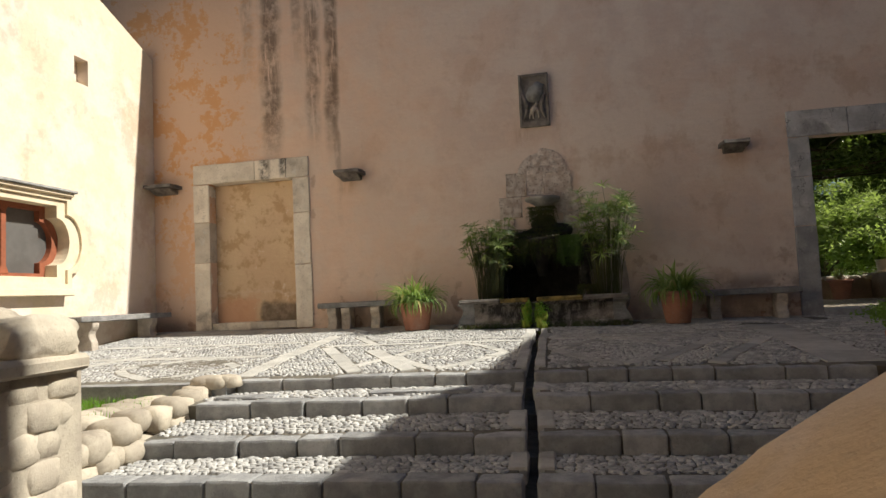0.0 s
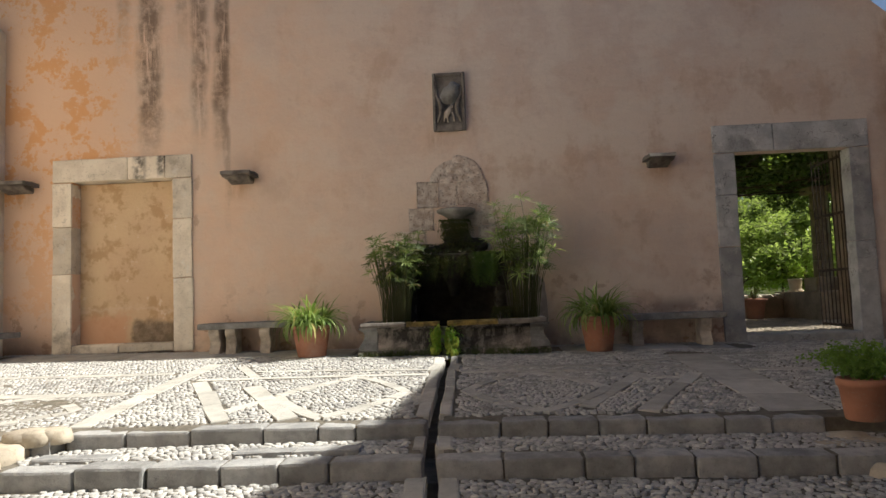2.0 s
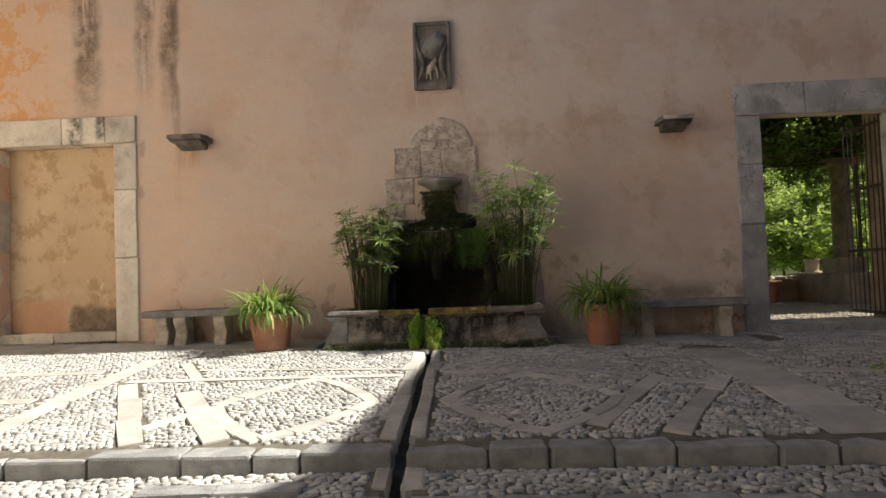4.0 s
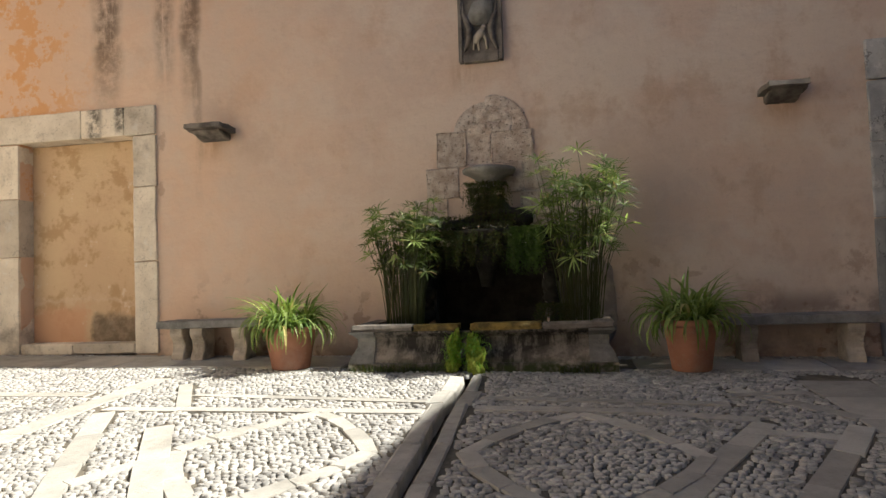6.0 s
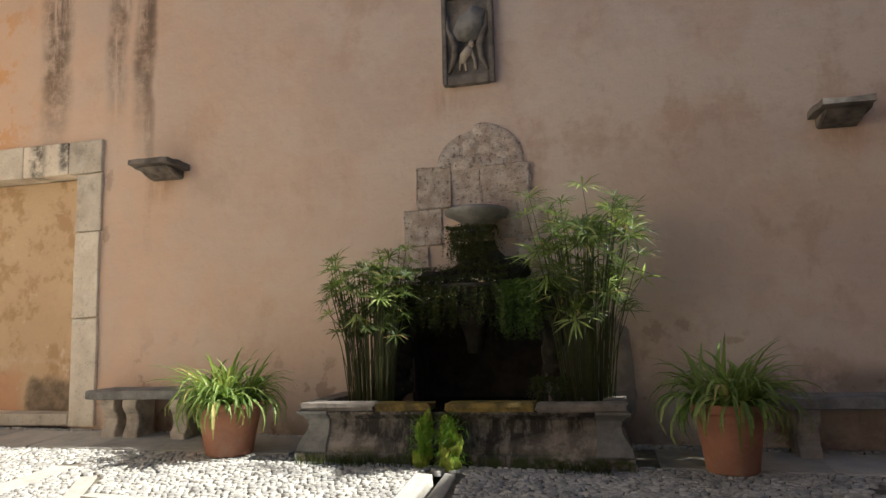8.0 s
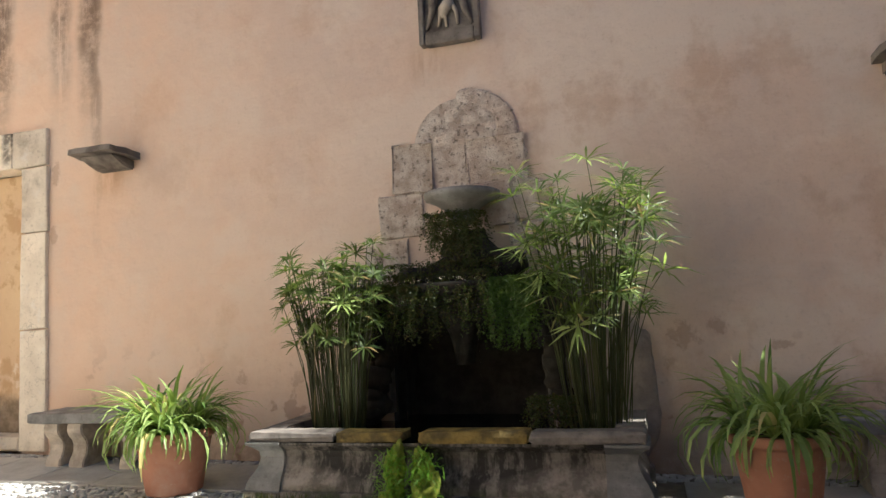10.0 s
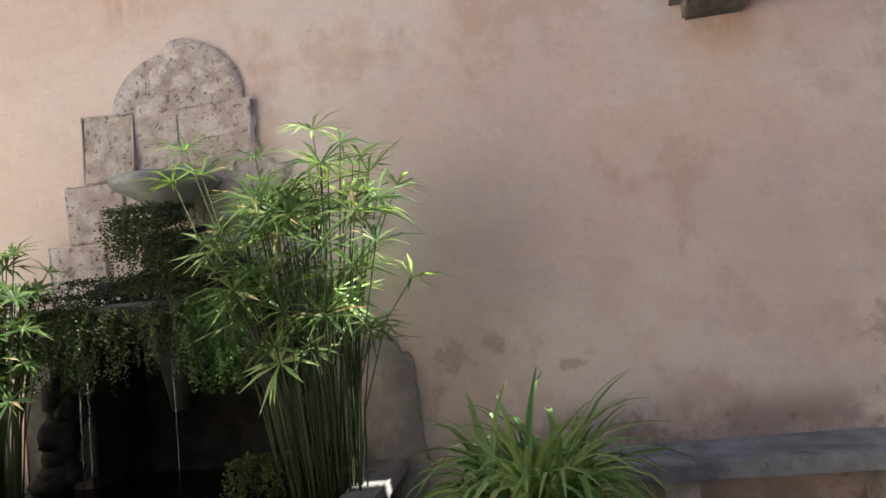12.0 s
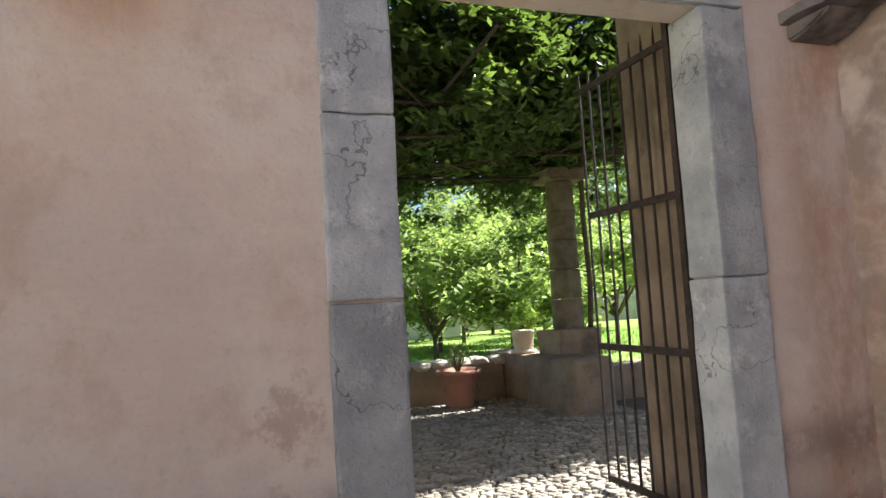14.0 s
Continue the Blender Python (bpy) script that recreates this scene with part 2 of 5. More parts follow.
M_COBBLE = stone_material("cobble", (0.55, 0.54, 0.51), (0.36, 0.355, 0.345), (0.13, 0.125, 0.12), 8.0, rnd=island_random, bump=0.3)
M_MORTAR = stone_material("earth_mortar", (0.15, 0.125, 0.095), (0.09, 0.076, 0.06), (0.05, 0.055, 0.02), 9.0, pieces=False)
M_BED = stone_material("sandy_bedding", (0.20, 0.18, 0.145), (0.13, 0.118, 0.098), (0.085, 0.08, 0.05), 9.0, pieces=False)
M_RUBBLE = stone_material("rubble_stone", (0.53, 0.47, 0.37), (0.40, 0.35, 0.28), (0.18, 0.15, 0.12), 4.0)
M_TUFA = stone_material("porous_tufa", (0.76, 0.69, 0.62), (0.52, 0.42, 0.35), (0.28, 0.21, 0.16), 9.0, bump=1.0, pores=0.62)
# wet stone, its near black also standing for shade inside the niche
M_WETSHADE = stone_material("wet_shaded_stone", (0.05, 0.045, 0.036), (0.028, 0.027, 0.022), (0.008, 0.01, 0.006), 6.0, pieces=False)
M_BROWNCOBBLE = stone_material("brown_cobble", (0.36, 0.31, 0.24), (0.24, 0.205, 0.16), (0.09, 0.075, 0.055), 8.0, rnd=island_random, bump=0.3)
M_IRON = stone_material("rusty_iron", (0.05, 0.035, 0.028), (0.03, 0.024, 0.02), (0.09, 0.045, 0.025), 18.0, pieces=False)
M_GRASS = leaf_material("grass_blade", (0.10, 0.24, 0.02), (0.16, 0.32, 0.03))
M_STRAP = leaf_material("strap_leaf", (0.09, 0.17, 0.045), (0.37, 0.47, 0.17), through=0.42)
M_STRAPDRY = leaf_material("yellowed_leaf", (0.48, 0.42, 0.16), (0.55, 0.46, 0.22))
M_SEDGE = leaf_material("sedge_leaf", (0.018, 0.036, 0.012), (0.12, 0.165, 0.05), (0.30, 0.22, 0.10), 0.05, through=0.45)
# lit copy of the sedge leaf: sunlight on front heads put into its colour
M_LITSEDGE = leaf_material("lit_copy_sedge_leaf", (0.26, 0.37, 0.10), (0.44, 0.53, 0.20), through=0.45)
M_STEM = leaf_material("sedge_stem", (0.03, 0.045, 0.016), (0.07, 0.07, 0.03), through=0.15)
M_DRYSEDGE = leaf_material("dry_sedge", (0.24, 0.17, 0.09), (0.13, 0.09, 0.05))
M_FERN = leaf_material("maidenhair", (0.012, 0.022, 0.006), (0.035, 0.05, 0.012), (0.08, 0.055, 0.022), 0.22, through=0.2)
# feather green darkened, so the hanging fern's shade is in its colour
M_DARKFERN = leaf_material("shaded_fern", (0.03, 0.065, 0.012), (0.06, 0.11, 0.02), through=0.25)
M_FEATHER = leaf_material("feather_leaf", (0.10, 0.20, 0.03), (0.18, 0.31, 0.06))
M_TREELEAF = leaf_material("tree_leaf", (0.22, 0.27, 0.075), (0.38, 0.42, 0.16), through=0.5)
# one vine in two colours: dark for the shaded roof, lighter for sunlit sprays
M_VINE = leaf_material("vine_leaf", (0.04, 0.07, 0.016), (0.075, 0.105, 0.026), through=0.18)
M_VINELIT = leaf_material("lit_vine_leaf", (0.06, 0.10, 0.02), (0.12, 0.17, 0.04), through=0.3)
M_BARK = stone_material("bark", (0.14, 0.10, 0.07), (0.09, 0.07, 0.05), (0.04, 0.03, 0.025), 9.0, pieces=False)
M_POT = stone_material("terracotta", (0.42, 0.20, 0.13), (0.32, 0.15, 0.10), (0.40, 0.31, 0.25), 3.0, dirtiness=0.5, bump=0.15)
M_POTPALE = stone_material("pale_pot", (0.62, 0.54, 0.42), (0.55, 0.46, 0.34), (0.3, 0.24, 0.17), 4.0, pieces=False, bump=0.15)
M_SOIL = stone_material("soil", (0.06, 0.04, 0.03), (0.04, 0.03, 0.02), (0.02, 0.015, 0.01), 12.0, pieces=False)
M_MOSS = stone_material("moss", (0.19, 0.25, 0.03), (0.33, 0.37, 0.06), (0.03, 0.05, 0.01), 20.0, pieces=False, bump=1.0)
M_GOLDMOSS = stone_material("golden_moss", (0.30, 0.21, 0.06), (0.11, 0.085, 0.035), (0.03, 0.025, 0.012), 9.0, pieces=False, bump=1.0)
M_REDWOOD = stone_material("red_wood_paint", (0.30, 0.10, 0.05), (0.24, 0.085, 0.045), (0.12, 0.05, 0.03), 6.0, pieces=False, dirtiness=0.3, bump=0.1)
basin = Nodes("streaked_basin")
stone = basin.mix(basin.ramp(basin.noise(7, 7, 0.7), 0.4, 0.62), (0.34, 0.30, 0.26), (0.15, 0.13, 0.11))
drip = basin.ramp(basin.noise(6, 7, 0.7, (1.6, 1.6, 0.22)), 0.42, 0.56)
# water runs over the rim and keeps the middle and the upper band black
wet = basin.math("ADD", basin.ramp(basin.axis(2), 0.12, 0.27), basin.window(basin.axis(0), -0.75, 0.45, 0.3))
stone = basin.mix(basin.math("MULTIPLY", basin.math("MINIMUM", wet, 1.0), basin.math("ADD", basin.math("MULTIPLY", drip, 0.5), 0.45)), stone, (0.014, 0.013, 0.011))
stone = basin.mix(basin.math("MULTIPLY", basin.ramp(basin.axis(2), 0.02, 0.12, 1, 0), basin.ramp(basin.noise(9, 6), 0.4, 0.6)), stone, (0.035, 0.05, 0.015))
M_BASIN = basin.done(stone, 0.6, basin.noise(24, 6, 0.7), 0.7, 0.015)
M_SEAT = stone_material("grey_seat_stone", (0.32, 0.315, 0.305), (0.20, 0.197, 0.19), (0.07, 0.06, 0.052), 5.0, dirtiness=0.5, bump=0.8)
M_SHOULDER = stone_material("rough_render", (0.46, 0.40, 0.35), (0.33, 0.29, 0.26), (0.17, 0.14, 0.12), 7.0, pieces=False, dirtiness=0.5, bump=1.0)
M_BENCHLEG = stone_material("bench_leg_stone", (0.62, 0.55, 0.46), (0.48, 0.42, 0.35), (0.14, 0.12, 0.10), 6.0, dirtiness=0.6)
M_CREAM = stone_material("cream_stone", (0.74, 0.64, 0.46), (0.66, 0.56, 0.40), (0.36, 0.29, 0.2), 4.0, pieces=False, dirtiness=0.4, bump=0.3)
water = Nodes("dark_water")
M_WATER = water.done((0.008, 0.01, 0.006), 0.05, water.noise(9, 3), 0.15, 0.01, spec=0.5)
drops = Nodes("running_water")
drops.bsdf.inputs["Transmission Weight"].default_value = 1.0
drops.bsdf.inputs["IOR"].default_value = 1.33
M_GLASS = drops.done((0.95, 0.97, 1.0), 0.05, spec=0.5)
# the glass's dull reflection is painted in as mottled dark grey
pane = Nodes("reflection_grey_pane")
M_PANE = pane.done(pane.mix(pane.ramp(pane.noise(3), 0.3, 0.7), (0.10, 0.095, 0.09), (0.13, 0.125, 0.12)), 0.25, spec=0.5)
lawn = Nodes("lawn_grass")
M_LAWN = lawn.done(lawn.mix(lawn.ramp(lawn.noise(1.2, 6), 0.35, 0.65), (0.17, 0.25, 0.04), (0.25, 0.33, 0.06)), 0.95, lawn.noise(30, 4), 0.8, 0.05)
M_YELLOW = leaf_material("yellow_shrub", (0.32, 0.38, 0.05), (0.22, 0.34, 0.04), through=0.45)
M_RENDER = stone_material("lichened_render", (0.31, 0.235, 0.16), (0.21, 0.16, 0.11), (0.08, 0.06, 0.042), 2.5, pieces=False, dirtiness=0.8)
M_MOSSY = stone_material("mossy_column_stone", (0.25, 0.195, 0.13), (0.16, 0.13, 0.085), (0.06, 0.055, 0.025), 5.0, pieces=False, dirtiness=0.7, bump=0.9)
# brown weathered render, darkened further for the shade under the canopy
M_REVEAL = stone_material("shade_darkened_brown_render", (0.25, 0.185, 0.125), (0.16, 0.12, 0.08), (0.06, 0.045, 0.03), 2.5, pieces=False, dirtiness=0.8)
M_FARSTONE = stone_material("far_stone", (0.42, 0.40, 0.36), (0.33, 0.31, 0.28), (0.2, 0.18, 0.16), 3.0, pieces=False)
M_WHITE = stone_material("white_wash", (0.82, 0.80, 0.76), (0.78, 0.75, 0.70), (0.6, 0.57, 0.5), 1.0, pieces=False, bump=0.1)


# ---- mesh helpers ----
def part(name, bm, material, parent=None, label="", smooth=False):
    """Links a bmesh as one mesh object, under a thing or on its own."""
    me = bpy.data.meshes.new(name)
    bm.to_mesh(me)
    bm.free()
    me.materials.append(material)
    if smooth:
        me.polygons.foreach_set("use_smooth", [True] * len(me.polygons))
    ob = new(name, me)
    if parent:
        ob.parent = parent
    if label:
        ob["label"] = label
    return ob


def thing(name, place, label, category, group="", turn=0):
    ob = new(name)
    ob.matrix_basis = pose(*place, 0, 0, turn)
    ob.empty_display_size = 0.1
    return tagged(ob, label, category, group)


def box(bm, x0, x1, y0, y1, z0, z1):
    vs = [bm.verts.new((x, y, z)) for z in (z0, z1) for y in (y0, y1) for x in (x0, x1)]
    for f in ((0, 2, 3, 1), (4, 5, 7, 6), (0, 1, 5, 4), (2, 6, 7, 3), (0, 4, 6, 2), (1, 3, 7, 5)):
        bm.faces.new([vs[i] for i in f])
    return vs


def prism(bm, outline, axis, a, b):
    """A closed outline in the two other axes, drawn out along an axis from a to b."""
    def at(p, v):
        q = list(p)
        q.insert(axis, v)
        return bm.verts.new(q)
    low, high = [at(p, a) for p in outline], [at(p, b) for p in outline]
    n = len(outline)
    for i in range(n):
        bm.faces.new((low[i], low[(i + 1) % n], high[(i + 1) % n], high[i]))
    for ring in (list(reversed(low)), high):
        bm.faces.new(ring)
    bmesh.ops.recalc_face_normals(bm, faces=bm.faces[:])


def block(x0, x1, y0, y1, z0, z1, bevel=0.012, rough=0.006, seed=0):
    """A dressed stone with worn edges."""
    bm = bmesh.new()
    box(bm, x0, x1, y0, y1, z0, z1)
    r = random.Random(seed)
    bmesh.ops.bevel(bm, geom=bm.edges[:], offset=bevel, segments=2, affect="EDGES", profile=0.6)
    for v in bm.verts:
        v.co += Vector((r.uniform(-1, 1), r.uniform(-1, 1), r.uniform(-1, 1))) * rough
    return bm


def worn(x0, x1, y0, y1, z0, z1, amp=0.008, cuts=5, bevel=0.014, seed=0):
    """A long dressed stone whose faces and edges have weathered uneven."""
    bm = bmesh.new()
    box(bm, x0, x1, y0, y1, z0, z1)
    bmesh.ops.subdivide_edges(bm, edges=bm.edges[:], cuts=cuts, use_grid_fill=True)
    off = Vector((seed * 1.7, seed * 0.6, seed * 2.3))
    sharp = [e for e in bm.edges if e.calc_face_angle(0) > 0.6]
    bmesh.ops.bevel(bm, geom=sharp, offset=bevel, segments=2, affect="EDGES", profile=0.6)
    for v in bm.verts:
        v.co += (noise.noise_vector(v.co * 3.5 + off) + noise.noise_vector(v.co * 11 + off) * 0.6) * amp
    return bm


def lathe(bm, profile, seg=32, center=(0, 0, 0), wobble=0.0):
    rings = []
    for r, z in profile:
        rings.append([bm.verts.new((center[0] + (r + wobble * noise.noise((r * 9, i, z * 5))) * math.cos(i * math.tau / seg),
                                    center[1] + (r + wobble * noise.noise((r * 9, i, z * 5))) * math.sin(i * math.tau / seg), center[2] + z)) for i in range(seg)])
    for a, b in zip(rings, rings[1:]):
        for i in range(seg):
            bm.faces.new((a[i], a[(i + 1) % seg], b[(i + 1) % seg], b[i]))
    bm.faces.new(list(reversed(rings[0])))
    bm.faces.new(rings[-1])


def tube(bm, points, radii, seg=6):
    rings = []
    pts = [Vector(p) for p in points]
    for k, p in enumerate(pts):
        d = (pts[min(k + 1, len(pts) - 1)] - pts[max(k - 1, 0)]).normalized()
        a = d.cross(Vector((0.31, 0.95, 0.05)) if abs(d.y) < 0.9 else Vector((1, 0, 0))).normalized()
        b = d.cross(a)
        r = radii[k] if isinstance(radii, (list, tuple)) else radii
        rings.append([bm.verts.new(p + (a * math.cos(i * math.tau / seg) + b * math.sin(i * math.tau / seg)) * r) for i in range(seg)])
    for a, b in zip(rings, rings[1:]):
        for i in range(seg):
            bm.faces.new((a[i], a[(i + 1) % seg], b[(i + 1) % seg], b[i]))
    bm.faces.new(list(reversed(rings[0])))
    bm.faces.new(rings[-1])


def strap(bm, points, widths, side, fold=0.25):
    """A long leaf: a strip with a folded midrib."""
    rows = []
    side = Vector(side).normalized()
    for p, w in zip(points, widths):
        p = Vector(p)
        rows.append((bm.verts.new(p - side * w), bm.verts.new(p - Vector((0, 0, w * fold))), bm.verts.new(p + side * w)))
    for a, b in zip(rows, rows[1:]):
        bm.faces.new((a[0], a[1], b[1], b[0]))
        bm.faces.new((a[1], a[2], b[2], b[1]))


def mesh_from(name, verts, faces, material, smooth=False):
    me = bpy.data.meshes.new(name)
    me.from_pydata(verts, [], faces)
    me.materials.append(material)
    if smooth:
        me.polygons.foreach_set("use_smooth", [True] * len(me.polygons))
    return me


def boulder(center, size, seed, cuts=2, rough=0.12, squareness=0.5):
    """A field stone: a rounded, uneven lump."""
    bm = bmesh.new()
    bmesh.ops.create_icosphere(bm, subdivisions=cuts, radius=1.0)
    off = Vector((seed * 3.1, seed * 1.7, seed * 0.9))
    for v in bm.verts:
        p = v.co.copy()
        q = Vector([math.copysign(abs(c) ** (1 - squareness * 0.55), c) for c in p])
        q *= 1 + rough * noise.noise(p * 1.3 + off) + rough * 0.4 * noise.noise(p * 4 + off)
        v.co = Vector((q.x * size[0], q.y * size[1], q.z * size[2])) + Vector(center)
    return bm


# ---- the lie of the ground ----
SLOPE_X = -0.013
KERBS = [(-4.38, -0.235, 0.105), (-5.03, -0.36, 0.125), (-5.72, -0.553, 0.125), (-6.42, -0.695, 0.13), (-9.5, -0.85, 0.14), (-10.25, -0.99, 0.13)]


def tilt(x, y):
    """The terrace leans sideways at the wall and is crowned along the steps."""
    f = max(0.0, min(1.0, 1 + y / 4.4))
    return SLOPE_X * x * f - 0.003 * min(abs(x), 4.0) ** 2 * (1 - f)


def ground(x, y):
    """Height of the paving at a place in the court."""
    if y >= KERBS[0][0]:
        return 0.035 + tilt(x, y) + 0.03 * y - 0.007 * y * y
    for (ya, za, ha), nxt in zip(KERBS, KERBS[1:] + [None]):
        if nxt is None:
            return tilt(x, y) + za - ha
        if y >= nxt[0]:
            f = (ya - y) / (ya - nxt[0])
            return tilt(x, y) + (za - ha) * (1 - f) + nxt[1] * f


def channel(y):
    """Middle of the water channel, which runs a little askew down the steps."""
    run = -0.17 - 0.016 * y if y > -4.4 else -0.10 - 0.06 * (max(y, -6.5) + 4.4)
    return run + 0.014 * math.sin(3.1 * y) + 0.009 * math.sin(7.3 * y + 1)


HALF = 0.037
WALL_LEFT, WALL_RIGHT = -6.98, 6.5


# ---- the court: walls and ground ----
def build_walls():
    bm = bmesh.new()
    top = 7.9
    for x0, x1, z0, z1, y0 in ((-9.5, -5.89, -1.3, top, 0), (-5.89, -4.30, 2.715, top, 0), (-5.89, -4.30, -1.3, 2.715, 0.27), (-4.30, -0.68, -1.3, top, 0),
                               (-0.68, 0.52, 1.22, top, 0), (-0.68, 0.52, -1.3, 1.22, 0.55), (0.52, 3.7, -1.3, top, 0), (3.7, 4.0, -1.3, 5.0, 0)):
        box(bm, x0, x1, y0, 1.1, z0, z1)
    # over the gate, and the lower shoulder at the end of the wall
    box(bm, 4.0, 5.60, 0, 0.2, 2.671, 5.0)
    box(bm, 4.0, 5.82, 0.2, 0.9, 3.45, 5.0)
    prism(bm, [(3.7, 5.0), (5.82, 5.0), (5.82, 5.18), (4.4, 6.35), (3.95, 7.6), (3.7, top)], 1, 0.0, 0.9)
    prism(bm, [(5.60, -1.3), (7.5, -1.3), (7.5, 3.9), (6.5, 4.42), (6.22, 4.66), (5.82, 5.02), (5.60, 5.02)], 1, 0, 0.2)
    prism(bm, [(5.82, -1.3), (7.5, -1.3), (7.5, 3.9), (6.5, 4.42), (6.22, 4.66), (5.82, 5.0)], 1, 0.2, 0.9)
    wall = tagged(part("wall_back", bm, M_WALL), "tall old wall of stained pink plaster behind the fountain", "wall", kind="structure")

    bm = bmesh.new()
    # side wall with the window's opening and a small square niche
    xa, xb = WALL_LEFT - 0.6, WALL_LEFT
    for y0, y1, z0, z1 in ((-14.0, -4.3, -1.5, 6.3), (-4.3, -2.25, -1.5, 1.0), (-4.3, -2.25, 2.2, 6.3), (-2.25, -2.06, -1.5, 1.3), (-2.25, -2.06, 1.9, 6.1), (-2.06, -1.98, -1.5, 6.0), (-1.98, -1.68, -1.5, 4.09),
                           (-1.98, -1.68, 4.50, 5.8), (-1.68, 0.0, -1.5, 5.1)):
        box(bm, xa, xb, y0, y1, z0, z1)
    prism(bm, [(-1.68, 5.1), (0.0, 5.1), (-0.25, 5.2), (-1.68, 5.75)], 0, xa, xb)
    box(bm, xa, xb - 0.2, -1.98, -1.68, 4.09, 4.50)
    tagged(part("wall_left", bm, M_SIDE), "sunlit cream plaster wall of the house", "wall", kind="structure")

    bm = bmesh.new()
    # the taller end past y -7 is added to shade ground before the pier
    # unseen top line fitted to the floor's shadow edge
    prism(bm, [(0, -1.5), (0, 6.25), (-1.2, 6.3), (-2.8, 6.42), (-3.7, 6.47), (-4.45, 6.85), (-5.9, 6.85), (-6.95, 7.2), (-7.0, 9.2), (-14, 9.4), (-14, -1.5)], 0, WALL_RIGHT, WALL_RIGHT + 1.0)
    tagged(part("wall_right", bm, M_RIGHT), "faded plaster wall closing the court, its unseen top shaped to cast shade", "wall", kind="structure")
    bm = bmesh.new()
    box(bm, xa, WALL_RIGHT + 1.0, -14.6, -14.0, -1.5, 6.0)
    tagged(part("wall_front", bm, M_SIDE), "plain plaster wall behind the court's entrance", "wall", kind="structure")


def build_ground():
    bm = bmesh.new()
    levels = [0.0, -1.1, -2.2, -3.3] + [k[0] for k in KERBS] + [-14.0]
    for side in (0, 1):
        xa = WALL_LEFT
        for i, (ya, yb) in enumerate(zip(levels, levels[1:])):
            if 3 < i < 7 and side == 0:
                xl = -3.3
            else:
                xl = xa
            if side == 0:
                pts = [(xl, ya), (channel(ya) - HALF - 0.05, ya), (channel(yb) - HALF - 0.05, yb), (xl, yb)]
            else:
                pts = [(channel(ya) + HALF + 0.05, ya), (WALL_RIGHT, ya), (WALL_RIGHT, yb), (channel(yb) + HALF + 0.05, yb)]
            e = 0.001
            tops = [(x, y, ground(x, y + (-e if y == ya else e)) - 0.014) for x, y in pts]
            vt = [bm.verts.new(p) for p in tops]
            vb = [bm.verts.new((p[0], p[1], -1.6)) for p in tops]
            bm.faces.new(list(reversed(vt)))
            for k in range(4):
                bm.faces.new((vt[k], vt[(k + 1) % 4], vb[(k + 1) % 4], vb[k]))
    # bottom of the water channel
    ys = [-0.9, -2.0, -3.2, -4.37, -4.39, -5.02, -5.04, -5.71, -5.73, -6.41, -6.43, -9.49, -9.51, -10.24, -10.26, -13.9]
    row = [[bm.verts.new((x, y, ground(x, y) - 0.17)) for x in (channel(y) - HALF - 0.1, channel(y) + HALF + 0.1)] for y in ys]
    for a, b in zip(row, row[1:]):
        bm.faces.new((a[0], a[1], b[1], b[0]))
    bmesh.ops.recalc_face_normals(bm, faces=bm.faces[:])
    return tagged(part("floor", bm, M_BED), "cobbled courtyard floor with pale stone bands and broad steps", "floor", kind="structure")


build_walls()
floor_court = build_ground()


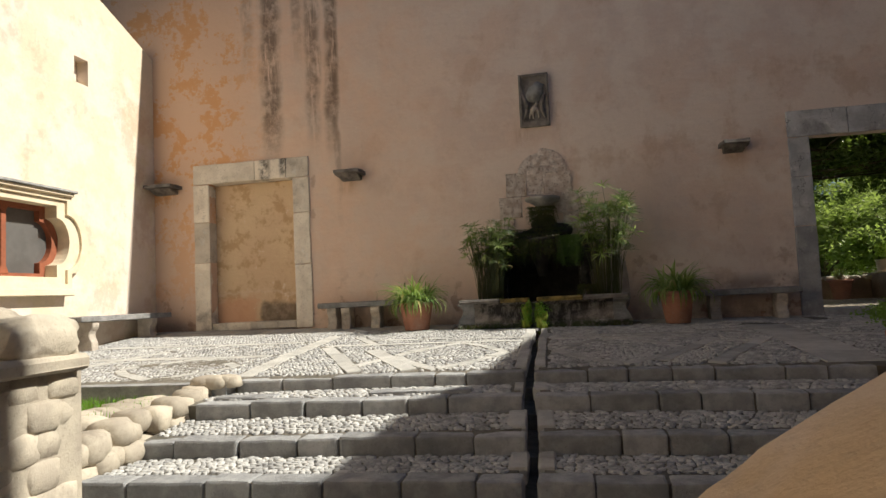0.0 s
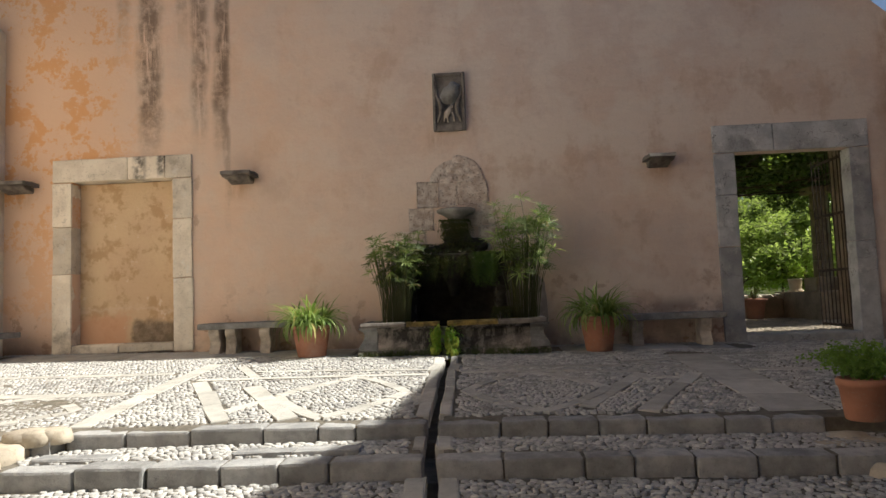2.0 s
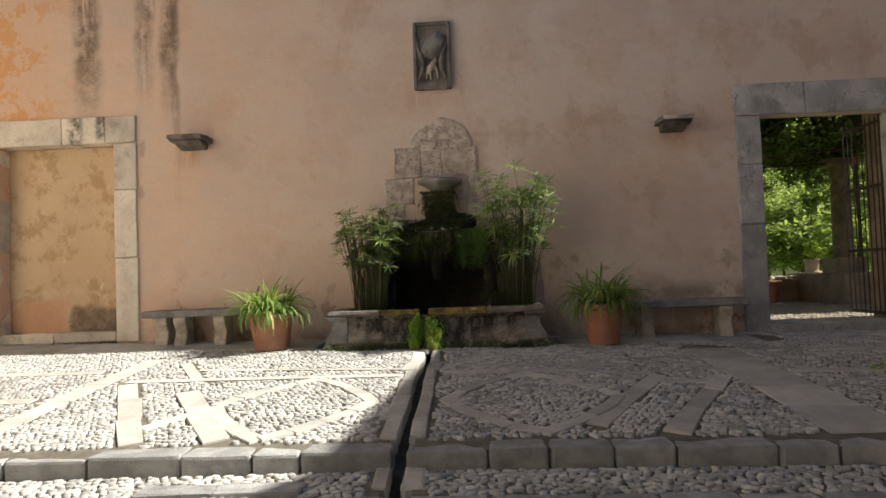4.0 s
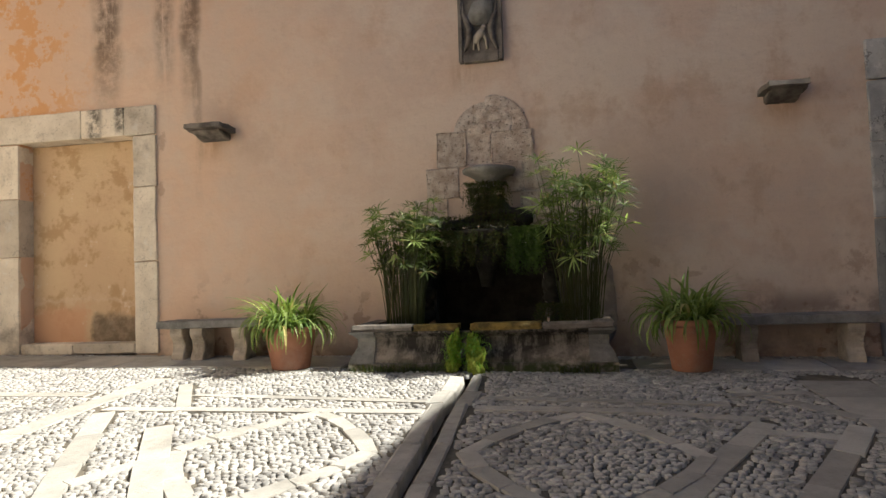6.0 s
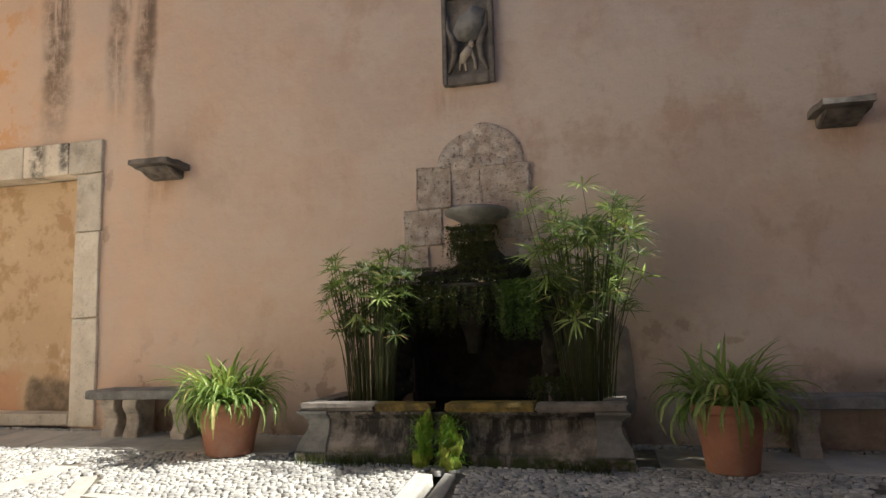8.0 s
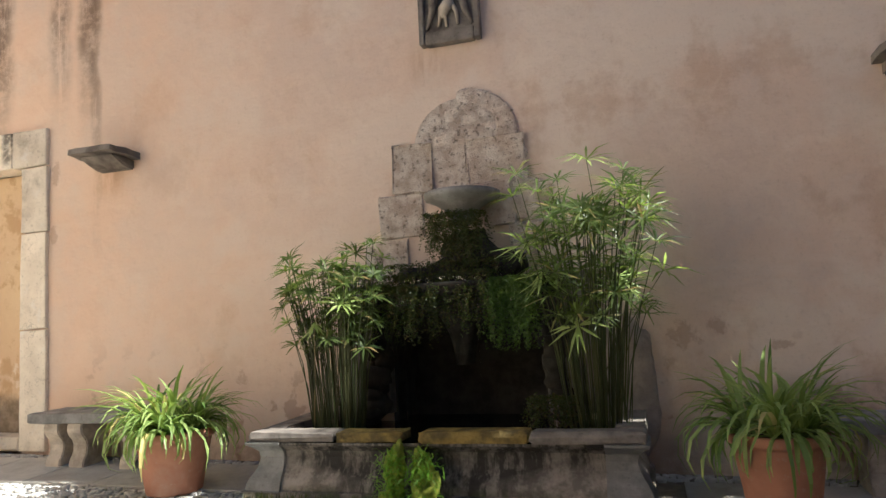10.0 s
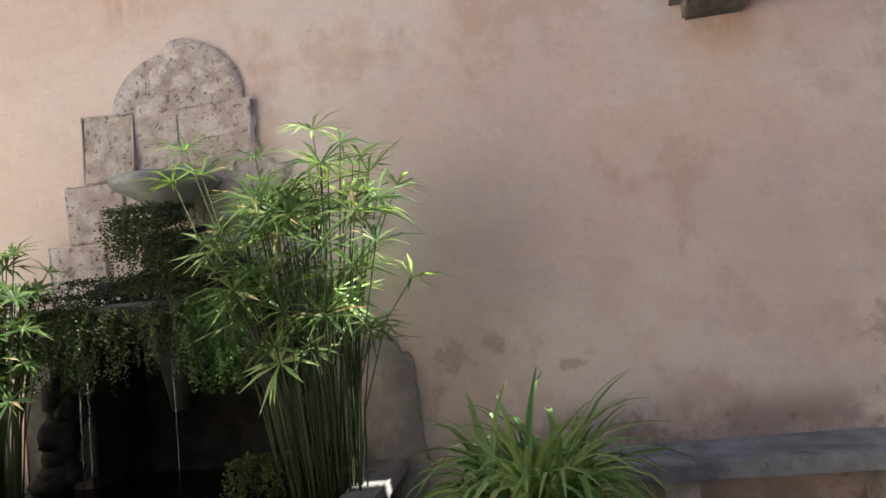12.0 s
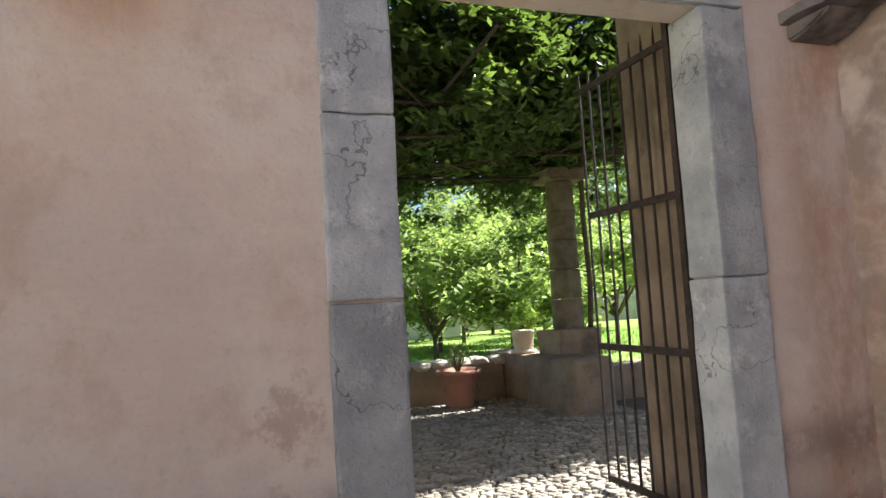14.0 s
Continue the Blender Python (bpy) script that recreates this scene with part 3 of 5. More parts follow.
# ---- door frames ----
def build_frames():
    # walled-up door
    door = tagged(new("door_1"), "walled-up doorway in a pale limestone frame", "door", kind="structure")
    zb = ground(-5, 0)
    for i, (x0, x1, z0, z1) in enumerate(((-6.19, -5.89, zb, 1.30), (-6.18, -5.885, 1.30, 2.02), (-6.19, -5.89, 2.02, 2.70),
                                          (-4.30, -4.0, zb, 1.19), (-4.305, -4.01, 1.19, 2.08), (-4.30, -4.0, 2.08, 2.70))):
        part("jamb_stone", worn(x0, x1, -0.035, 0.255, z0 + 0.005, z1 - 0.005, 0.006, 6, 0.012, i), M_LIME, door)
    for i, (x0, x1) in enumerate(((-6.19, -5.0), (-5.0, -4.42), (-4.42, -4.0))):
        part("lintel_stone", worn(x0 + 0.004, x1 - 0.004, -0.04, 0.255, 2.708, 3.055, 0.007, 6, 0.014, 30 + i), M_LIME, door)
    for i, (x0, x1) in enumerate(((-5.88, -5.15), (-5.15, -4.31))):
        part("sill_stone", block(x0, x1 - 0.006, -0.02, 0.2, zb, zb + 0.13, 0.02, 0.006, 40 + i), M_LIME, door)
    bm = bmesh.new()
    box(bm, -5.885, -4.305, 0.2, 0.265, zb, 2.70)
    part("infill", bm, M_FILL, door, "ochre and orange patched plaster infill")

    # gate to the garden
    gate = tagged(new("door_2"), "open gateway in a cracked grey marble frame", "gateway", kind="structure")
    zg = -0.12
    for i, (x0, x1, z0, z1) in enumerate(((3.70, 4.0, zg, 1.318), (3.70, 4.0, 1.318, 2.06), (3.705, 4.0, 2.06, 2.668),
                                          (5.57, 5.85, zg, 1.33), (5.575, 5.855, 1.33, 2.668))):
        part("jamb_stone", worn(x0, x1, -0.035, 0.205, z0 + 0.004, z1 - 0.004, 0.007, 7, 0.014, 50 + i), M_MARBLE, gate)
    for i, (x0, x1) in enumerate(((3.70, 4.55), (4.55, 5.86))):
        part("lintel_stone", worn(x0 + 0.003, x1 - 0.003, -0.038, 0.205, 2.674, 3.07, 0.007, 6, 0.014, 60 + i), M_MARBLE, gate)
    for i, (x0, x1) in enumerate(((4.0, 4.7), (4.7, 5.57))):
        part("threshold_stone", block(x0 + 0.003, x1 - 0.003, -0.06, 0.5, -0.2, 0.07, 0.02, 0.006, 70 + i), M_MARBLE, gate)
    # splayed plaster reveals behind the marble, with canopy shade in their colour
    bm = bmesh.new()
    prism(bm, [(3.70, 0.213), (3.97, 0.213), (3.9, 0.9), (3.6, 0.9)], 2, -0.2, 3.45)
    prism(bm, [(5.89, 0.213), (5.67, 0.213), (5.76, 0.9), (6.0, 0.9)], 2, -0.2, 3.45)
    part("reveal", bm, M_REVEAL, gate, "weathered brown side of the passage, coloured darker for canopy shade")


def build_gate_leaf():
    leaf = thing("iron_gate_leaf", (5.605, 0.25, 0.0), "rusty wrought-iron bar gate leaf standing open", "gate", turn=90)
    w, z0, z1 = 0.88, 0.10, 2.60
    bm = bmesh.new()
    box(bm, -0.02, 0.02, -0.018, 0.018, z0, z1 + 0.14)
    lathe(bm, [(0.03, 0), (0.035, 0.03), (0.012, 0.1), (0.002, 0.18)], 8, (0, 0, z1 + 0.12))
    part("hinge_post", bm, M_IRON, leaf)
    for z in (z0 + 0.03, 0.95, 1.78, z1):
        bm = bmesh.new()
        box(bm, 0.0, w, -0.008, 0.008, z - 0.02, z + 0.02)
        part("rail", bm, M_IRON, leaf)
    for i in range(1, 9):
        bm = bmesh.new()
        x = w * i / 8
        tube(bm, [(x, 0, z0), (x, 0, 1.2), (x + 0.003, 0, z1 + 0.04), (x, 0, z1 + 0.12)], [0.0085, 0.0085, 0.0085, 0.002], 6)
        part("bar", bm, M_IRON, leaf)


def build_kerbs():
    r = random.Random(5)
    ends = [(-3.1, 2.9), (-3.18, 3.5), (-3.27, 3.7), (-3.3, 3.9), (-3.4, 4.2), (-3.4, 4.2)]
    for i, ((y, z, h), (xa, xb)) in enumerate(zip(KERBS, ends)):
        for a, b in ((xa, channel(y + 0.12) - HALF - 0.005), (channel(y + 0.12) + HALF + 0.005, xb)):
            x = a
            while x < b - 0.05:
                x2 = min(b, x + r.uniform(0.3, 0.62))
                if b - x2 < 0.2:
                    x2 = b
                dy, dz = r.uniform(-0.012, 0.012), r.uniform(-0.006, 0.006)
                zt = z + tilt((x + x2) / 2, y) + dz
                ob = part("kerb_stone", worn(x + 0.007, x2 - 0.007, y - 0.035 + dy, y + 0.185 + dy, zt - h - 0.05, zt, 0.008, 3, 0.022, r.uniform(0, 90)), M_KERB, floor_court)
                x = x2
    # a thin older edge left in the upper tread
    for i, (x0, x1) in enumerate(((-1.55, -1.1), (-1.095, -0.6), (-3.1, -2.5))):
        z = ground(x0, -4.72)
        part("kerb_stone", block(x0, x1, -4.83, -4.66, z - 0.06, z + 0.02, 0.012, 0.005, 90 + i), M_KERB, floor_court)


# ---- paving ----
BANDS = []


def band(x0, y0, x1, y1, w):
    BANDS.append((Vector((x0, y0)), Vector((x1, y1)), w))


def lens(cx, cy, rx, ry, w):
    """A diamond of paving bands with bowed sides."""
    tips = [(cx, cy + ry), (cx + rx, cy), (cx, cy - ry), (cx - rx, cy)]
    for (ax, ay), (bx, by) in zip(tips, tips[1:] + tips[:1]):
        arc = []
        for k in range(5):
            f = k / 4
            bow = 1 + 0.5 * f * (1 - f)
            arc.append((cx + (ax + (bx - ax) * f - cx) * bow, cy + (ay + (by - ay) * f - cy) * bow))
        for (px, py), (qx, qy) in zip(arc, arc[1:]):
            band(px, py, qx, qy, w)


lens(0.80, -3.26, 0.67, 0.85, 0.055)
lens(-1.06, -3.3, 0.62, 0.83, 0.055)
lens(-4.3, -3.58, 0.75, 0.55, 0.06)
lens(4.3, -3.3, 0.75, 0.75, 0.06)
for s in ((-2.82, -2.48, -1.93, -4.13, 0.08), (-2.12, -2.84, -1.34, -4.12, 0.09), (1.17, -3.96, 1.95, -2.56, 0.075), (1.64, -4.13, 2.5, -2.6, 0.075),
          (-2.0, -3.85, -1.8, -3.53, 0.05), (1.8, -2.74, 2.35, -2.84, 0.05), (-2.9, -2.38, -0.3, -2.41, 0.055), (0.05, -2.31, 1.3, -2.34, 0.055), (1.3, -2.34, 1.95, -2.5, 0.055),
          (-2.4, -1.93, -0.33, -2.12, 0.045), (0.05, -2.0, 1.85, -2.1, 0.045), (1.95, -1.6, 2.56, -2.4, 0.06), (-2.7, -1.55, -2.24, -2.34, 0.06), (1.9, -1.85, 2.5, -1.7, 0.05),
          (2.8, -1.25, 2.83, -4.17, 0.26), (-3.12, -1.3, -3.15, -4.17, 0.1), (3.1, -2.45, 6.4, -2.5, 0.06), (-3.4, -2.95, -6.6, -2.9, 0.08), (-3.4, -1.92, -6.6, -1.95, 0.07),
          (-5.2, -2.4, -6.2, -4.3, 0.07), (3.1, -1.3, 6.4, -1.35, 0.08), (5.4, -2.6, 6.3, -4.3, 0.07), (-6.6, -0.46, -1.5, -0.46, 0.3), (1.35, -0.5, 3.6, -0.5, 0.3)):
    band(*s)


def in_band(x, y, extra=0.02):
    p = Vector((x, y))
    for a, b, w in BANDS:
        d = b - a
        f = max(0.0, min(1.0, (p - a).dot(d) / d.length_squared))
        if (p - (a + d * f)).length < w + extra:
            return True
    return False


def build_bands():
    r = random.Random(11)
    for turn, (a, b, w) in enumerate(BANDS):
        n = max(1, round((b - a).length / 0.62))
        side = Vector((-(b - a).y, (b - a).x)).normalized() * w
        for i in range(n):
            p, q = a + (b - a) * ((i + 0.008) / n), a + (b - a) * ((i + 0.992) / n)
            lift = 0.003 * (turn % 3) - 0.004 + r.uniform(-0.001, 0.001)
            bm = bmesh.new()
            top = [c for c in (p - side, q - side, q + side, p + side)]
            vt = [bm.verts.new((c.x + r.uniform(-.014, .014), c.y + r.uniform(-.014, .014), ground(c.x, max(c.y, -4.41)) + lift)) for c in top]
            vm = [bm.verts.new(v.co + (v.co - Vector(((p.x + q.x) / 2, (p.y + q.y) / 2, v.co.z))).normalized() * 0.008 - Vector((0, 0, 0.01))) for v in vt]
            vb = [bm.verts.new(v.co - Vector((0, 0, 0.05))) for v in vm]
            bm.faces.new(vt)
            for k in range(4):
                for u, v in ((vt, vm), (vm, vb)):
                    bm.faces.new((u[k], v[k], v[(k + 1) % 4], u[(k + 1) % 4]))
            bmesh.ops.recalc_face_normals(bm, faces=bm.faces[:])
            part("slab", bm, M_SLAB, floor_court)
    # dressed stones along the water channel
    y = -1.2
    while y > -13.5:
        L = r.uniform(0.35, 0.7)
        lo = y - L
        for k in [kk[0] for kk in KERBS]:
            if lo < k + 0.2 < y or lo < k < y:
                lo = max(lo, k + 0.205)
        if y - lo > 0.08:
            for s in (-1, 1):
                wide = r.uniform(0.09, 0.16)
                xa = -HALF - wide if s < 0 else HALF + r.uniform(-0.006, 0.012)
                zc = [ground(-0.1, yy - 0.002) for yy in (y, lo)]
                bm = block(xa, xa + wide, lo + 0.004, y - 0.004, -0.12, 0.0, 0.02, 0.006, r.random())
                for v in bm.verts:
                    f = (y - v.co.y) / (y - lo)
                    v.co.x += channel(v.co.y)
                    v.co.z += zc[0] * (1 - f) + zc[1] * f + 0.008
                part("channel_stone", bm, M_SLAB, floor_court)
            y = lo
        else:
            y = min([kk[0] for kk in KERBS if kk[0] < y - 0.1 and kk[0] > y - 0.5] or [y - 0.25]) - 0.002


def cobble_field(areas, spacing, seed, skip, height):
    """Centres, sizes and turns of pebbles set on edge, in a shuffled grid."""
    r = random.Random(seed)
    out = []
    for x0, x1, y0, y1, s in areas:
        ny, nx = int((y1 - y0) / s), int((x1 - x0) / (s * 1.02))
        for j in range(ny):
            for i in range(nx):
                x = x0 + (i + 0.5 + (j % 2) * 0.5 + r.uniform(-0.3, 0.3)) * s * 1.02
                y = y0 + (j + 0.5 + r.uniform(-0.3, 0.3)) * s
                if x > x1 or skip(x, y):
                    continue
                k = s * r.uniform(0.45, 0.66)
                out.append((x, y, height(x, y), k * r.uniform(1.0, 1.35), k * r.uniform(0.6, 0.95), r.uniform(0, math.pi), r.uniform(0.008, 0.014)))
    return out


def cobble_mesh(name, field, material=M_COBBLE):
    verts, faces = [], []
    r = random.Random(3)
    for x, y, z, a, b, turn, up in field:
        base = len(verts)
        c, s = math.cos(turn), math.sin(turn)
        jit = [r.uniform(0.78, 1.2) for _ in range(6)]
        for scale, h in ((1.0, -0.03), (0.96, up * 0.72), (0.74, up)):
            for i in range(6):
                u, v = math.cos(i * math.tau / 6) * a * scale * jit[i], math.sin(i * math.tau / 6) * b * scale * jit[i]
                verts.append((x + u * c - v * s, y + u * s + v * c, z - 0.012 + h))
        verts.append((x, y, z - 0.012 + up * 1.02))
        for k in (0, 6):
            for i in range(6):
                faces.append((base + k + i, base + k + (i + 1) % 6, base + k + 6 + (i + 1) % 6, base + k + 6 + i))
        for i in range(6):
            faces.append((base + 12 + i, base + 12 + (i + 1) % 6, base + 18))
    return mesh_from(name, verts, faces, material, True)


def near_kerb(y):
    return any(k - 0.06 < y < k + 0.19 for k, z, h in KERBS)


def build_cobbles():
    def plaza_skip(x, y):
        return in_band(x, y) or near_kerb(y) or (abs(x - channel(y)) < HALF + 0.14 and y < -1.1)

    def tread_skip(x, y):
        return near_kerb(y) or abs(x - channel(y)) < HALF + 0.14

    field = cobble_field([(-6.9, 6.45, -4.22, -0.02, 0.047)], 0.047, 1, plaza_skip, ground)
    field += cobble_field([(-3.28, 3.6, -6.42, -4.4, 0.052), (-3.4, 4.2, -10.2, -6.45, 0.07)], 0.06, 2, tread_skip, ground)
    # the pebbles along the walked line are pieces of their own, on a few shared shapes
    near = [c for c in field if 0.75 < c[0] < 1.75 and -4.15 < c[1] < -3.2][:290]
    taken = set(id(c) for c in near)
    shapes = [cobble_mesh("cobble", [(0, 0, 0.012, 0.031, 0.025, 0.3 * k, 0.011)]) for k in range(8)]
    for k, (x, y, z, a, b, turn, up) in enumerate(near):
        ob = new("cobble", shapes[k % 8])
        ob.matrix_basis = pose(x, y, z - 0.012, 0, 0, math.degrees(turn)) @ Matrix.Diagonal((a / 0.031, b / 0.025, up / 0.011, 1))
        ob.parent = floor_court
    field = [c for c in field if id(c) not in taken]
    rest = new("cobbles", cobble_mesh("cobbles", field))
    rest.parent = floor_court
    tagged(rest, kind="stuff")


# ---- the right and left sides of the steps ----
def build_rubble():
    r = random.Random(21)
    wall = tagged(new("rubble_wall"), "low dry-stone wall of sunlit rubble beside the steps", "stone wall", kind="structure")
    mine = []
    for i in range(46):
        f = i % 12 / 12
        row = i // 12
        y = -4.6 - f * 2.3 + r.uniform(-0.06, 0.06)
        top = -0.29 - max(0, f - 0.15) * 0.26
        z = top - 0.1 - row * 0.17 + r.uniform(-0.03, 0.03)
        x = -3.44 + r.uniform(-0.05, 0.05)
        part("stone", boulder((x, y, z), (r.uniform(0.13, 0.19), r.uniform(0.11, 0.16), r.uniform(0.09, 0.13)), i + 1, 2, 0.16, 0.75), M_RUBBLE, wall, "", True)
    for i in range(10):
        part("stone", boulder((-3.8 - i % 5 * 0.02 + r.uniform(-.1, .1), -4.75 - i * 0.22, -0.46), (0.18, 0.15, 0.12), 60 + i, 2, 0.16, 0.7), M_RUBBLE, wall, "", True)
    for i in range(5):
        part("stone", boulder((-3.38 + i * 0.06, -4.5 + r.uniform(-.05, .05), -0.25), (0.13, 0.1, 0.07), 75 + i, 2, 0.16, 0.7), M_RUBBLE, wall, "", True)
    bm = bmesh.new()
    box(bm, -3.55, -3.42, -7.2, -4.6, -1.4, -0.5)
    part("core", bm, M_MORTAR, wall)
    # sunken bed of grass behind it
    bm = bmesh.new()
    box(bm, WALL_LEFT, -3.45, -7.4, -4.6, -1.5, -0.44)
    tagged(part("planting_bed", bm, M_MORTAR), "sunken bed of soil behind the rubble wall", "flower bed", kind="structure")
    bm = bmesh.new()
    box(bm, WALL_LEFT, -3.12, -4.58, -4.385, -1.5, -0.262)
    tagged(part("retaining_edge", bm, M_KERB), "stone edge of the terrace above the grass bed", "edge", kind="structure")
    bm = bmesh.new()
    for i in range(4500):
        x, y = r.uniform(-5.9, -3.7), r.uniform(-7.0, -4.62)
        h, a, lean = r.uniform(0.05, 0.11), r.uniform(0, math.tau), r.uniform(0.0, 0.05)
        p = Vector((x, y, -0.44))
        strap(bm, [p, p + Vector((math.cos(a) * lean * 0.4, math.sin(a) * lean * 0.4, h * 0.6)), p + Vector((math.cos(a) * lean, math.sin(a) * lean, h))],
              [0.004, 0.0035, 0.001], (-math.sin(a), math.cos(a), 0))
    tagged(part("grass", bm, M_GRASS), "bright green grass in the sunken bed", "grass", kind="stuff")

    # the tall rubble pier with a boulder on top
    pier = tagged(new("stone_pier"), "rubble stone pier topped with rounded boulders", "pier", kind="structure")
    n, z = 0, -1.04
    while z < 0.19:
        h = r.uniform(0.11, 0.2)
        x = -2.42
        while x > -4.0:
            w = r.uniform(0.12, 0.33)
            n += 1
            stone = block(x - w + 0.012, x, -8.13 + r.uniform(-.012, .012), -7.9, z, min(z + h, 0.2) - 0.012, 0.034, 0.014, 100 + n)
            part("stone", stone, M_RUBBLE, pier, "", True)
            x -= w
        z += h
    for row in range(9):
        for d in range(3):
            n += 1
            part("stone", boulder((-2.49 + r.uniform(-.03, .02), -7.85 + d * 0.13, -0.95 + row * 0.155), (0.09, 0.12, 0.09), 100 + n, 2, 0.13, 0.95), M_RUBBLE, pier, "", True)
    bm = bmesh.new()
    box(bm, -4.1, -2.42, -8.115, -7.45, -1.3, 0.27)
    part("core", bm, M_RUBBLE, pier)
    for i, (c, s) in enumerate((((-2.45, -7.75, 0.38), (0.12, 0.26, 0.13)), ((-2.78, -7.8, 0.42), (0.25, 0.28, 0.13)), ((-3.2, -7.75, 0.46), (0.28, 0.3, 0.15)))):
        part("boulder", boulder(c, s, 200 + i, 4, 0.2, 0.5), M_RUBBLE, pier, "", True)
    for i, x in enumerate((-2.58, -3.08)):
        part("cap_stone", block(x - 0.24, x + 0.24, -8.18, -7.48, 0.2, 0.29, 0.02, 0.012, i), M_RUBBLE, pier)

    # stones round the terrace corner, under the fern pot
    edge = tagged(new("rubble_edge"), "low rubble edging at the end of the steps", "stone edging", kind="structure")
    for i in range(26):
        f = i / 26
        x = 2.72 + 1.5 * f + r.uniform(-.05, .05)
        y = -4.6 - 1.6 * f
        part("stone", boulder((x, y - 0.1, ground(2.9, -4.6) - 0.12 - 0.4 * f), (0.16, 0.14, 0.12 + 0.1 * f), 300 + i, 2, 0.15, 0.7), M_RUBBLE, edge, "", True)
        part("stone", boulder((x + 0.22, y + 0.1, ground(2.9, -4.6) - 0.08 - 0.36 * f), (0.17, 0.15, 0.1 + 0.1 * f), 340 + i, 2, 0.15, 0.7), M_RUBBLE, edge, "", True)

    # end of the entrance parapet
    bm = bmesh.new()
    prism(bm, [(0.36, -1.3), (0.36, 0.33), (0.42, 0.385), (0.5, 0.435), (0.6, 0.49), (1.6, 0.8), (1.6, -1.3)], 1, -12.2, -10.33)
    bmesh.ops.bevel(bm, geom=bm.edges[:], offset=0.02, segments=3, affect="EDGES")
    tagged(part("parapet", bm, M_TAN, smooth=True), "smooth tan plastered parapet beside the steps", "parapet", kind="structure")


# ---- the fountain ----
def frond_leaflets(bm, points, size, r, count=2):
    """Small round leaflets along a hanging frond."""
    for k, p in enumerate(points):
        for _ in range(count):
            c = Vector(p) + Vector((r.uniform(-1, 1), r.uniform(-1, 1), r.uniform(-1, 1))) * size * 1.3
            a = r.uniform(0, math.tau)
            u = Vector((math.cos(a), math.sin(a), r.uniform(-0.5, 0.5))).normalized() * size * r.uniform(0.6, 1.1)
            v = Vector((r.uniform(-0.4, 0.4), r.uniform(-0.4, 0.4), -1)).normalized() * size * r.uniform(0.7, 1.2)
            q = [bm.verts.new(w) for w in (c - u * 0.3, c + v * 0.35 - u, c + v, c + v * 0.35 + u, c + u * 0.3)]
            bm.faces.new(q)


def hanging_fern(name, label, spots, seed, fronds, size=0.011, material=None):
    """spots: (x0, x1, y, z_top, drop) strips from which fronds hang."""
    r = random.Random(seed)
    bm = bmesh.new()
    for x0, x1, y, z, drop in spots:
        for _ in range(fronds):
            x, yy = r.uniform(x0, x1), y + r.uniform(-0.1, 0.06)
            d = drop * r.uniform(0.15, 1.0)
            out = r.uniform(0.0, 0.12)
            sway = r.uniform(-0.08, 0.08)
            n = max(4, int(d / 0.017))
            pts = []
            for i in range(n):
                f = i / (n - 1)
                pts.append((x + sway * f, yy - out * math.sin(f * 1.8), z + 0.05 * math.sin(f * 3.1) * (1 - f) - d * f * f * 0.4 - d * f * 0.6))
            frond_leaflets(bm, pts, size, r, 3)
    return tagged(part(name, bm, material or M_FERN), label, "fern", "ferns on the fountain", "stuff")


